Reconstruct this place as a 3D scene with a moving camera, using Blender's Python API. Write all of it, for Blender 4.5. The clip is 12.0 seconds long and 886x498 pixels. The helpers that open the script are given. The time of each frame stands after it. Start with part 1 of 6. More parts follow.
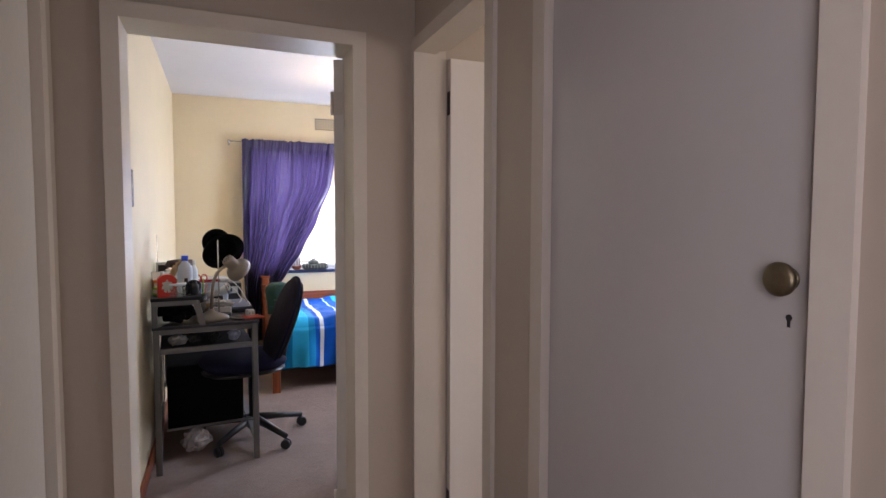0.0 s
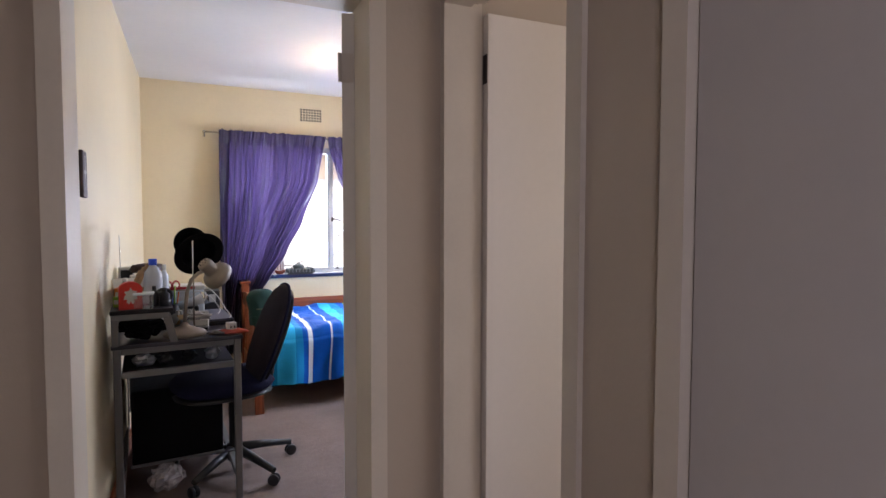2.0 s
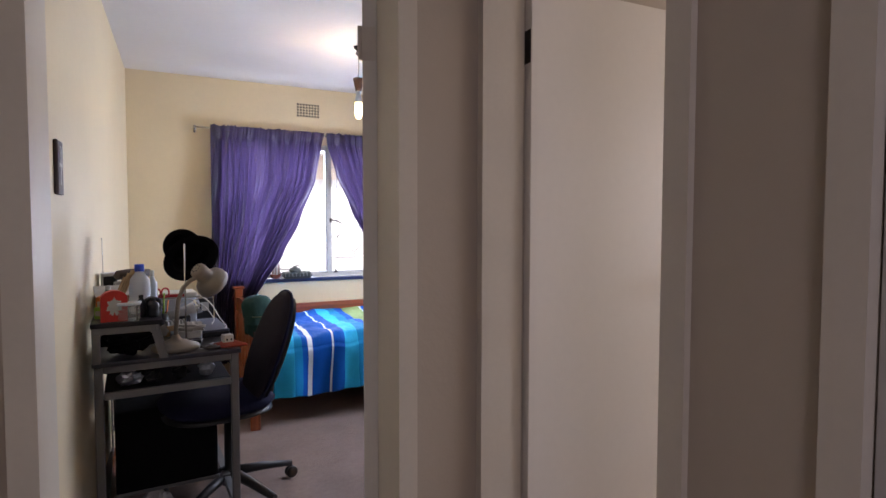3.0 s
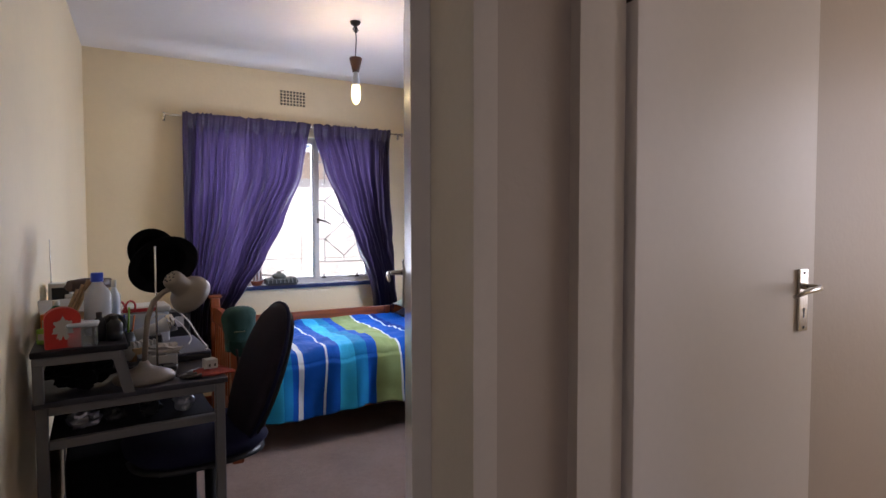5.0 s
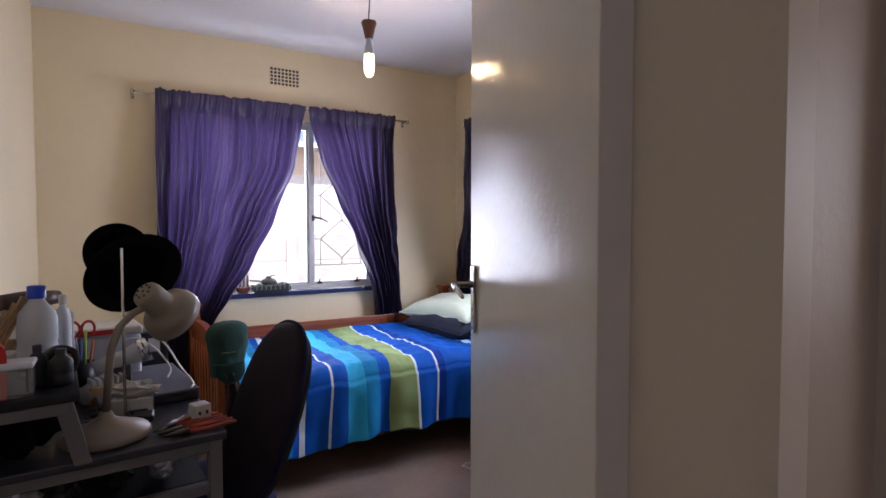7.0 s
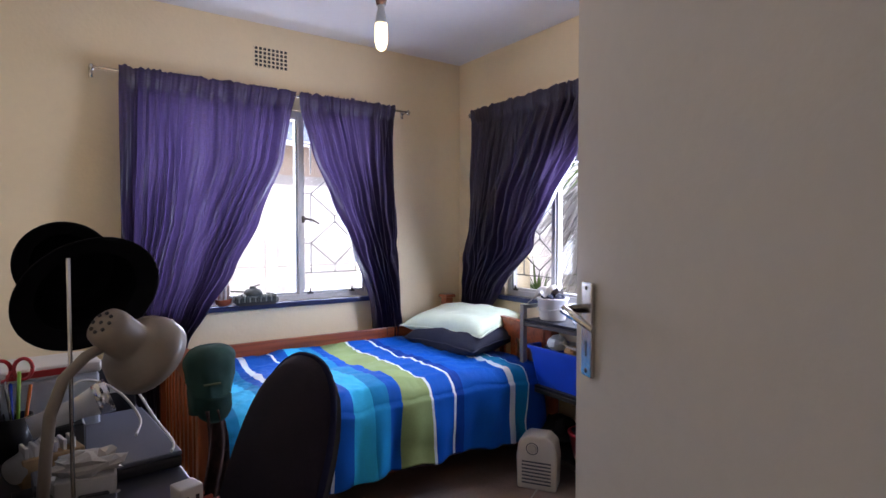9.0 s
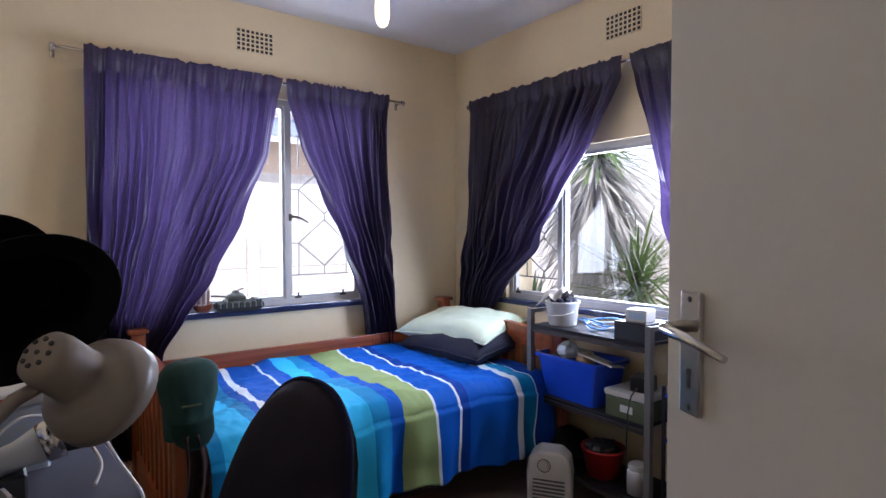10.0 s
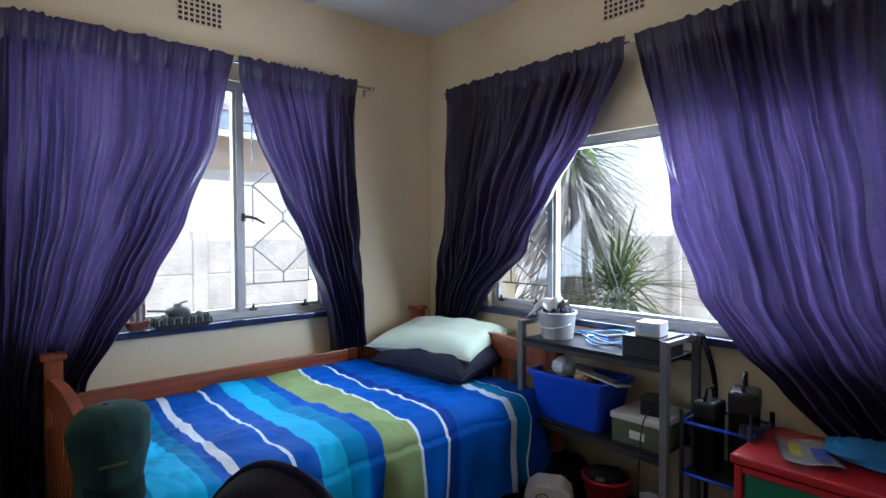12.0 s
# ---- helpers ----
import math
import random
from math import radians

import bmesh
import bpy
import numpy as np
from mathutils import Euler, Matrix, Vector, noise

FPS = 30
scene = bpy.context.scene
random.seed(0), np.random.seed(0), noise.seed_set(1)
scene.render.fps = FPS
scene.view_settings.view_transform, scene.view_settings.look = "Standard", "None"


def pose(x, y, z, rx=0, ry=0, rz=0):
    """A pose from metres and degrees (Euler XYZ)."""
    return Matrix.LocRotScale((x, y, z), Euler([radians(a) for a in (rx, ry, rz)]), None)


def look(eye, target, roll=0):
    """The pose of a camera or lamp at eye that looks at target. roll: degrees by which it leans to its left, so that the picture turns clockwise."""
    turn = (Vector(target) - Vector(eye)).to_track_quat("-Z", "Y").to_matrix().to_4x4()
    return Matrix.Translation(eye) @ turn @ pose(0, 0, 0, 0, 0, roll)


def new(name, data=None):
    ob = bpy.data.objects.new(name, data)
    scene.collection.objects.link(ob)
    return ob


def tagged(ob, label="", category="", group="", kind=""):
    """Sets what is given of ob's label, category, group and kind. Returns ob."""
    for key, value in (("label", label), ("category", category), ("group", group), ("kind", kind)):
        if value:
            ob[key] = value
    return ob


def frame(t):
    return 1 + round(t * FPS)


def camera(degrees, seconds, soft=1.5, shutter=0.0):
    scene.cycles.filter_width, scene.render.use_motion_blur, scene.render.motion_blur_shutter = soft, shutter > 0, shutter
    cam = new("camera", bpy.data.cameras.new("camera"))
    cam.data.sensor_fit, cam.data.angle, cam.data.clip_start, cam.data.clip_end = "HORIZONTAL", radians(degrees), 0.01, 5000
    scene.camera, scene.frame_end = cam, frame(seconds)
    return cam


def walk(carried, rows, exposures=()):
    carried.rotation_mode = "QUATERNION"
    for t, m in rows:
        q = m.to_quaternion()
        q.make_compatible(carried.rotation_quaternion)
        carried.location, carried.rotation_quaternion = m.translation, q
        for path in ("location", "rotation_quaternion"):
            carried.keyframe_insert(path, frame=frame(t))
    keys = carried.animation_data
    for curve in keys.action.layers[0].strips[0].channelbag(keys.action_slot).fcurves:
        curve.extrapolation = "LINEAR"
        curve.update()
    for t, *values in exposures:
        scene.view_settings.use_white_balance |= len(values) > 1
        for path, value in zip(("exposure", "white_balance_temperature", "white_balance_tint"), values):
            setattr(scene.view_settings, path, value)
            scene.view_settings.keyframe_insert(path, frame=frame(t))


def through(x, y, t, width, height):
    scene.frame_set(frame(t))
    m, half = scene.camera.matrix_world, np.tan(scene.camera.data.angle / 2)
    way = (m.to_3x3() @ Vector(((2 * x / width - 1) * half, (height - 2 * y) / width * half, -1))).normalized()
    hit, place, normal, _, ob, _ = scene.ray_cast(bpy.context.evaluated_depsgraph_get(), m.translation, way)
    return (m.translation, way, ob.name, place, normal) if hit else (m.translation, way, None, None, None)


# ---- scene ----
cam = camera(78.3, 12.0)

PATH = [
    (0, (-0.155, 0.202, 1.364), (0.602, 2.05, 1.257), 0.1),
    (0.5, (-0.163, 0.297, 1.357), (0.616, 2.136, 1.252), 0.1),
    (1, (-0.153, 0.418, 1.347), (0.645, 2.249, 1.248), 0.2),
    (1.5, (-0.155, 0.534, 1.338), (0.663, 2.357, 1.241), 0.2),
    (2, (-0.169, 0.66, 1.332), (0.667, 2.474, 1.238), 0.1),
    (2.5, (-0.18, 0.795, 1.338), (0.673, 2.601, 1.247), 0.1),
    (3, (-0.187, 0.93, 1.331), (0.685, 2.728, 1.242), 0.1),
    (5, (-0.199, 1.389, 1.312), (0.763, 3.141, 1.233), -0.1),
    (5.5, (-0.21, 1.533, 1.321), (0.777, 3.271, 1.242), 0.1),
    (6, (-0.221, 1.667, 1.311), (0.786, 3.393, 1.233), 0.1),
    (6.5, (-0.215, 1.818, 1.302), (0.81, 3.533, 1.225), 0.1),
    (7, (-0.191, 1.949, 1.297), (0.852, 3.654, 1.221), 0.0),
    (7.2, (-0.183, 1.996, 1.304), (0.864, 3.698, 1.222), 0.0),
    (8.8, (-0.155, 2.351, 1.288), (0.956, 4.013, 1.231), -0.2),
    (9, (-0.166, 2.405, 1.291), (0.965, 4.053, 1.229), -0.0),
    (9.5, (-0.166, 2.532, 1.286), (1.004, 4.153, 1.224), -0.1),
    (10, (-0.121, 2.646, 1.284), (1.067, 4.254, 1.222), -0.1),
    (10.5, (-0.092, 2.736, 1.284), (1.122, 4.325, 1.224), -0.1),
    (11, (-0.085, 2.822, 1.286), (1.165, 4.382, 1.224), -0.2),
    (11.5, (-0.046, 2.895, 1.287), (1.238, 4.428, 1.227), -0.2),
    (12, (-0.007, 2.981, 1.291), (1.309, 4.485, 1.231), -0.2),
]
walk(cam, [(t, look(eye, target, roll)) for t, eye, target, roll in PATH], [(0, 1.74, 6350, 21), (3, 1.36, 6300, 22), (5.5, 0.82, 6450, 25), (7, 0.86, 6350, 27), (9.5, 0.96, 6100, 26), (10.5, 0.74, 5950, 20), (12, 0.55, 5750, 13)])

# ---- light ----
world = bpy.data.worlds.new("sky")
scene.world = world
world.use_nodes = True
_wn = world.node_tree.nodes
_sky = _wn.new("ShaderNodeTexSky")
_sky.sky_type = "NISHITA"
_sky.sun_disc = False
_sky.sun_elevation, _sky.sun_rotation = radians(50), radians(198)
_haze = _wn.new("ShaderNodeMixRGB")  # bright thin haze over the blue
_haze.inputs[0].default_value, _haze.inputs[2].default_value = 0.6, (10.5, 10.7, 11.0, 1)
world.node_tree.links.new(_sky.outputs[0], _haze.inputs[1])
world.node_tree.links.new(_haze.outputs[0], _wn["Background"].inputs[0])
_wn["Background"].inputs[1].default_value = 0.13

_sun = bpy.data.lights.new("sun", "SUN")
_sun.energy, _sun.angle, _sun.color = 4.0, radians(0.5), (1.0, 0.95, 0.86)
sun = new("sun", _sun)
sun.matrix_world = look((0, 0, 8), (0 + 0.2, 0 + 0.6, 8 - 0.77))


def window_light(name, m, w, h, watts, colour=(0.76, 0.87, 1.0)):
    """Skylight that comes in through a window's opening, seen or assumed."""
    d = bpy.data.lights.new(name, "AREA")
    d.shape, d.size, d.size_y, d.energy, d.color = "RECTANGLE", w, h, watts, colour
    ob = new(name, d)
    ob.matrix_world = m
    return ob


window_light("skylight_north", look((0.75, 5.72, 1.45), (0.75, 3.0, 1.05)), 1.3, 1.08, 29)
window_light("skylight_east", look((2.31, 3.98, 1.31), (0.0, 3.9, 1.0)), 1.3, 0.8, 39)
# added fill at an unseen opening, placed to light the hall's cupboard side
window_light("hall_fill", look((-0.72, -0.75, 1.5), (0.5, 0.5, 1.2)), 1.0, 1.1, 5.2, (0.97, 0.94, 1.0))
window_light("skylight_side_room", look((3.12, 1.05, 1.5), (0.6, 1.5, 1.2)), 1.2, 1.1, 6.8, (0.98, 0.97, 0.95))

_bulb = bpy.data.lights.new("pendant_glow", "POINT")   # the lit bulb that hangs from the ceiling
_bulb.energy, _bulb.shadow_soft_size, _bulb.color = 15.0, 0.034, (1.0, 0.70, 0.34)
bulb_glow = new("pendant_glow", _bulb)
bulb_glow.matrix_world = pose(0.86, 4.33, 2.055)

# ---- materials ----
def mat(name, colour, rough=0.6, metal=0.0, vary=0.08, scale=6.0, bump=0.0, bump_scale=80.0, fine=0.0, coat=0.0,
        alpha_glass=False, sheen=0.0, dark=0.0, dark_scale=2.0, island=False, spec=0.5):
    """Painted, woven or plain surface: a base colour with slow and fine variation, patchy gloss and fine relief."""
    m = bpy.data.materials.new(name)
    m.use_nodes = True
    nt = m.node_tree
    n, l = nt.nodes, nt.links
    b = n["Principled BSDF"]
    b.inputs["Roughness"].default_value = rough
    b.inputs["Metallic"].default_value = metal
    b.inputs["Specular IOR Level"].default_value = spec
    if coat:
        b.inputs["Coat Weight"].default_value, b.inputs["Coat Roughness"].default_value = coat, 0.08
    if sheen:
        b.inputs["Sheen Weight"].default_value, b.inputs["Sheen Roughness"].default_value = sheen, 0.5
    co = n.new("ShaderNodeTexCoord")
    a = n.new("ShaderNodeTexNoise")
    a.inputs["Scale"].default_value, a.inputs["Detail"].default_value = scale, 6
    l.new(co.outputs["Object"], a.inputs["Vector"])
    f = n.new("ShaderNodeTexNoise")
    f.inputs["Scale"].default_value, f.inputs["Detail"].default_value = scale * 14, 3
    l.new(co.outputs["Object"], f.inputs["Vector"])
    add = n.new("ShaderNodeMath")
    add.operation = "MULTIPLY_ADD"
    add.inputs[1].default_value = 0.45
    l.new(f.outputs["Fac"], add.inputs[0])
    l.new(a.outputs["Fac"], add.inputs[2])
    rng = n.new("ShaderNodeMapRange")
    rng.inputs["From Min"].default_value, rng.inputs["From Max"].default_value = 0.45, 1.0
    rng.inputs["To Min"].default_value, rng.inputs["To Max"].default_value = 1 - vary, 1 + vary
    l.new(add.outputs[0], rng.inputs["Value"])
    mul = n.new("ShaderNodeVectorMath")
    mul.operation = "SCALE"
    mul.inputs[0].default_value = colour
    l.new(rng.outputs[0], mul.inputs["Scale"])
    out = mul.outputs[0]
    if dark:
        s = n.new("ShaderNodeTexNoise")
        s.inputs["Scale"].default_value, s.inputs["Detail"].default_value, s.inputs["Roughness"].default_value = dark_scale, 8, 0.65
        l.new(co.outputs["Object"], s.inputs["Vector"])
        r = n.new("ShaderNodeMapRange")
        r.inputs["From Min"].default_value, r.inputs["From Max"].default_value = 0.40, 0.85
        r.inputs["To Min"].default_value, r.inputs["To Max"].default_value = 1.0, 1.0 - dark
        l.new(s.outputs["Fac"], r.inputs["Value"])
        m2 = n.new("ShaderNodeVectorMath")
        m2.operation = "SCALE"
        l.new(out, m2.inputs[0])
        l.new(r.outputs[0], m2.inputs["Scale"])
        out = m2.outputs[0]
    l.new(out, b.inputs["Base Color"])
    rr = n.new("ShaderNodeMapRange")
    rr.inputs["To Min"].default_value, rr.inputs["To Max"].default_value = max(0.02, rough * 0.9), min(1.0, rough * 1.1)
    l.new(a.outputs["Fac"], rr.inputs["Value"])
    l.new(rr.outputs[0], b.inputs["Roughness"])
    if bump:
        bn = n.new("ShaderNodeTexNoise")
        bn.inputs["Scale"].default_value, bn.inputs["Detail"].default_value = bump_scale, 4
        l.new(co.outputs["Object"], bn.inputs["Vector"])
        bp = n.new("ShaderNodeBump")
        bp.inputs["Strength"].default_value, bp.inputs["Distance"].default_value = bump, 0.01
        l.new(bn.outputs["Fac"], bp.inputs["Height"])
        l.new(bp.outputs[0], b.inputs["Normal"])
    return m


def wood_mat(name, colour, rough=0.35, axis="X"):
    """Varnished wood with long grain along one axis."""
    m = mat(name, colour, rough, vary=0.12, scale=3, bump=0.05, bump_scale=120)
    n, l = m.node_tree.nodes, m.node_tree.links
    b = n["Principled BSDF"]
    mp = n.new("ShaderNodeMapping")
    mp.inputs["Scale"].default_value = {"X": (1.2, 22, 22), "Y": (22, 1.2, 22), "Z": (22, 22, 1.2)}[axis]
    co = n.new("ShaderNodeTexCoord")
    l.new(co.outputs["Object"], mp.inputs[0])
    g = n.new("ShaderNodeTexNoise")
    g.inputs["Scale"].default_value, g.inputs["Detail"].default_value, g.inputs["Distortion"].default_value = 1.5, 7, 0.6
    l.new(mp.outputs[0], g.inputs["Vector"])
    cr = n.new("ShaderNodeValToRGB")
    cr.color_ramp.elements[0].position, cr.color_ramp.elements[1].position = 0.3, 0.72
    cr.color_ramp.elements[0].color = (*[c * 0.55 for c in colour], 1)
    cr.color_ramp.elements[1].color = (*[min(1, c * 1.25) for c in colour], 1)
    l.new(g.outputs["Fac"], cr.inputs[0])
    l.new(cr.outputs[0], b.inputs["Base Color"])
    return m


def cloth_mat(name, colour, through=0.35, rough=0.75, weave=700.0, sheen=0.3, inner=None, threads=False):
    """Thin cloth that lets some light through."""
    m = mat(name, colour, rough, vary=0.14, scale=4, bump=0.12, bump_scale=weave, sheen=sheen, spec=0.5)
    n, l = m.node_tree.nodes, m.node_tree.links
    b = n["Principled BSDF"]
    t = n.new("ShaderNodeBsdfTranslucent")
    t.inputs[0].default_value = (*(inner or [min(1, c * 1.5) for c in colour]), 1)
    mx = n.new("ShaderNodeMixShader")
    mx.inputs[0].default_value = through
    if threads:  # uneven slubs of the weave, wider than high
        co = n.new("ShaderNodeTexCoord")
        mp = n.new("ShaderNodeMapping")
        mp.inputs["Scale"].default_value = (55, 55, 170)
        l.new(co.outputs["Object"], mp.inputs[0])
        w = n.new("ShaderNodeTexNoise")
        w.inputs["Scale"].default_value, w.inputs["Detail"].default_value, w.inputs["Distortion"].default_value = 1.0, 4, 0.8
        l.new(mp.outputs[0], w.inputs["Vector"])
        r = n.new("ShaderNodeMapRange")
        r.inputs["From Min"].default_value, r.inputs["From Max"].default_value = 0.35, 0.68
        r.inputs["To Min"].default_value, r.inputs["To Max"].default_value = 0.50, 1.75
        l.new(w.outputs["Fac"], r.inputs["Value"])
        sc = n.new("ShaderNodeVectorMath")
        sc.operation = "SCALE"
        sc.inputs[0].default_value = inner
        l.new(r.outputs[0], sc.inputs["Scale"])
        l.new(sc.outputs[0], t.inputs[0])
    l.new(b.outputs[0], mx.inputs[1])
    l.new(t.outputs[0], mx.inputs[2])
    l.new(mx.outputs[0], n["Material Output"].inputs[0])
    return m


def glass_mat(name, colour=(1, 1, 1), rough=0.0, clear=0.9):
    m = bpy.data.materials.new(name)
    m.use_nodes = True
    n, l = m.node_tree.nodes, m.node_tree.links
    b = n["Principled BSDF"]
    b.inputs["Base Color"].default_value = (*colour, 1)
    b.inputs["Roughness"].default_value = rough
    b.inputs["Transmission Weight"].default_value = clear
    b.inputs["IOR"].default_value = 1.45
    return m


def pane_mat():
    """Thin window glass: mostly straight through, with a weak reflection."""
    m = bpy.data.materials.new("window_glass")
    m.use_nodes = True
    n, l = m.node_tree.nodes, m.node_tree.links
    tr = n.new("ShaderNodeBsdfTransparent")
    tr.inputs[0].default_value = (0.96, 0.97, 0.97, 1)
    gl = n.new("ShaderNodeBsdfGlossy")
    gl.inputs["Roughness"].default_value = 0.02
    mx = n.new("ShaderNodeMixShader")
    mx.inputs[0].default_value = 0.05
    l.new(tr.outputs[0], mx.inputs[1])
    l.new(gl.outputs[0], mx.inputs[2])
    l.new(mx.outputs[0], n["Material Output"].inputs[0])
    return m


def lamp_mat(name, colour, strength):
    m = bpy.data.materials.new(name)
    m.use_nodes = True
    b = m.node_tree.nodes["Principled BSDF"]
    b.inputs["Emission Color"].default_value = (*colour, 1)
    b.inputs["Emission Strength"].default_value = strength
    b.inputs["Base Color"].default_value = (*colour, 1)
    return m


M_CREAM = mat("cream_wall_paint", (0.74, 0.62, 0.41), 0.55, vary=0.035, scale=2.2, bump=0.10, bump_scale=60, dark=0.05, dark_scale=1.5)
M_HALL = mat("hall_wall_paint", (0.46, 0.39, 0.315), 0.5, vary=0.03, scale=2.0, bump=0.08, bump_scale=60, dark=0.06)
M_CEIL = mat("white_ceiling_paint", (0.74, 0.73, 0.74), 0.8, vary=0.03, scale=2.0, bump=0.06, bump_scale=40, dark=0.05, dark_scale=0.9)
M_FRAME = mat("off_white_gloss_enamel", (0.62, 0.56, 0.48), 0.40, spec=0.12, vary=0.04, scale=5, bump=0.03, bump_scale=30, dark=0.02, dark_scale=3)
M_DOOR = mat("white_gloss_door_paint", (0.66, 0.62, 0.56), 0.15, vary=0.03, scale=3, spec=0.03, bump=0.08, bump_scale=42, dark=0.04, dark_scale=3)
M_DOOR_SATIN = mat("cream_satin_door_paint", (0.76, 0.71, 0.65), 0.42, vary=0.03, scale=3, bump=0.03, bump_scale=40, dark=0.05, dark_scale=3)
M_CUPBOARD = mat("grey_white_door_paint", (0.49, 0.46, 0.44), 0.22, vary=0.03, scale=3, bump=0.03, bump_scale=25, dark=0.05, dark_scale=2)
M_CARPET = mat("mauve_loop_carpet", (0.30, 0.225, 0.20), 0.95, vary=0.16, scale=3, bump=0.8, bump_scale=260, dark=0.25, dark_scale=3.5)
M_STEEL = mat("white_steel_window_paint", (0.55, 0.55, 0.54), 0.35, vary=0.05, scale=9, dark=0.15, dark_scale=14)
M_PANE = pane_mat()
M_SILL = mat("dark_blue_gloss_tile", (0.025, 0.035, 0.09), 0.15, vary=0.2, scale=8, bump=0.02)
M_CURTAIN = cloth_mat("purple_satin_curtain", (0.013, 0.008, 0.030), 0.20, 0.36, sheen=0.03, inner=(0.068, 0.044, 0.128), threads=True)
M_CHROME = mat("brushed_chrome", (0.62, 0.60, 0.57), 0.22, metal=1.0, vary=0.06, scale=20)
M_DARKMETAL = mat("dark_metal", (0.07, 0.06, 0.055), 0.45, metal=0.8, vary=0.2, scale=20)
M_BRASS = mat("tarnished_brass", (0.20, 0.16, 0.10), 0.4, metal=0.85, vary=0.2, scale=18, dark=0.4, dark_scale=30)
M_BEDWOOD = wood_mat("red_brown_pine", (0.30, 0.075, 0.025), 0.32, "X")
M_BEDWOOD_Z = wood_mat("red_brown_pine_upright", (0.30, 0.075, 0.025), 0.32, "Z")
M_BLACK = mat("black_plastic", (0.012, 0.012, 0.014), 0.4, vary=0.2, scale=12)
M_BLACKCLOTH = mat("black_felt", (0.006, 0.006, 0.007), 0.95, vary=0.2, scale=20, bump=0.3, bump_scale=400, spec=0.1)
M_GREYSTEEL = mat("grey_powder_coated_steel", (0.15, 0.15, 0.155), 0.4, metal=0.1, vary=0.06, scale=14, dark=0.12, dark_scale=25)
M_LAPTOP = mat("black_laminate", (0.014, 0.013, 0.017), 0.5, spec=0.22, vary=0.25, scale=10, dark=0.3, dark_scale=12)
M_DESKTOP = mat("slate_laminate", (0.030, 0.032, 0.045), 0.34, vary=0.15, scale=8, dark=0.15, dark_scale=10)
M_SEAT = mat("navy_seat_cloth", (0.014, 0.014, 0.038), 0.9, spec=0.12, vary=0.2, scale=12, bump=0.35, bump_scale=380)
M_WHITEPL = mat("white_plastic", (0.58, 0.57, 0.55), 0.4, vary=0.05, scale=12)
M_BEIGEPL = mat("beige_enamel", (0.25, 0.205, 0.16), 0.42, vary=0.06, scale=14, dark=0.12, dark_scale=30)
M_REDCARD = mat("red_card", (0.55, 0.03, 0.02), 0.55, vary=0.08, scale=10)
M_PALE = mat("pale_grey_print", (0.48, 0.46, 0.43), 0.6, vary=0.1, scale=30)
M_BLUEPL = mat("blue_plastic", (0.01, 0.06, 0.55), 0.32, vary=0.06, scale=9)
M_GREENPL = mat("dark_green_plastic", (0.01, 0.14, 0.07), 0.35, vary=0.1, scale=9)
M_GRIP = mat("dull_red_rubber", (0.30, 0.04, 0.02), 0.6, vary=0.2, scale=30)
M_REDPL = mat("red_plastic", (0.42, 0.016, 0.02), 0.33, vary=0.06, scale=9)
M_OLIVE = mat("olive_metal", (0.07, 0.09, 0.04), 0.5, vary=0.15, scale=14)
M_TANK = mat("grey_green_model_paint", (0.06, 0.065, 0.055), 0.7, vary=0.3, scale=40)
M_TANKPALE = mat("worn_model_paint", (0.20, 0.21, 0.18), 0.7, vary=0.4, scale=60)
M_GREENCLOTH = mat("dark_green_cotton", (0.007, 0.042, 0.034), 0.9, vary=0.2, scale=10, bump=0.25, bump_scale=350)
M_CHAIR = mat("dark_charcoal_upholstery", (0.022, 0.017, 0.024), 0.92, spec=0.15, vary=0.2, scale=12, bump=0.35, bump_scale=380)
M_WOODLIGHT = wood_mat("pale_plywood", (0.42, 0.27, 0.13), 0.55, "Y")
M_FOIL = mat("crumpled_foil", (0.65, 0.68, 0.75), 0.3, metal=0.8, vary=0.2, scale=20, bump=0.6, bump_scale=60)
M_CLEARPL = glass_mat("clear_plastic", (0.85, 0.90, 0.92), 0.12, 0.85)
M_BOTTLE = glass_mat("frosted_bottle_plastic", (0.80, 0.84, 0.88), 0.35, 0.4)
M_MILKY = mat("milky_plastic", (0.55, 0.60, 0.66), 0.3, vary=0.06, scale=8)
M_GLOW = lamp_mat("warm_glowing_bulb", (1.0, 0.80, 0.42), 1.7)
M_BARS = mat("grey_bar_paint", (0.22, 0.22, 0.21), 0.5, vary=0.1, scale=10)
M_BROWNPL = mat("brown_bakelite", (0.045, 0.022, 0.018), 0.4, vary=0.15, scale=15)
M_GREYCARD = mat("slate_grey_card", (0.085, 0.092, 0.125), 0.5, vary=0.1, scale=10)
M_PLASTER = mat("rough_white_plaster", (0.74, 0.73, 0.72), 0.9, vary=0.22, scale=5, bump=1.0, bump_scale=22, dark=0.25, dark_scale=2)
M_CONCRETE = mat("precast_concrete", (0.60, 0.59, 0.58), 0.9, vary=0.25, scale=5, bump=0.9, bump_scale=30, dark=0.25, dark_scale=3)
M_FASCIA = mat("blue_fascia_paint", (0.26, 0.33, 0.46), 0.5, vary=0.1, scale=6)
M_ORANGEBRICK = mat("orange_plaster", (0.66, 0.54, 0.44), 0.85, vary=0.12, scale=5, bump=0.4, bump_scale=60)
M_SOIL = mat("dry_pale_ground", (0.42, 0.36, 0.27), 0.95, vary=0.25, scale=2, bump=0.6, bump_scale=30, dark=0.3, dark_scale=1.3)
M_TRUNK = mat("fibrous_palm_trunk", (0.16, 0.11, 0.08), 0.95, vary=0.35, scale=14, bump=0.8, bump_scale=50)
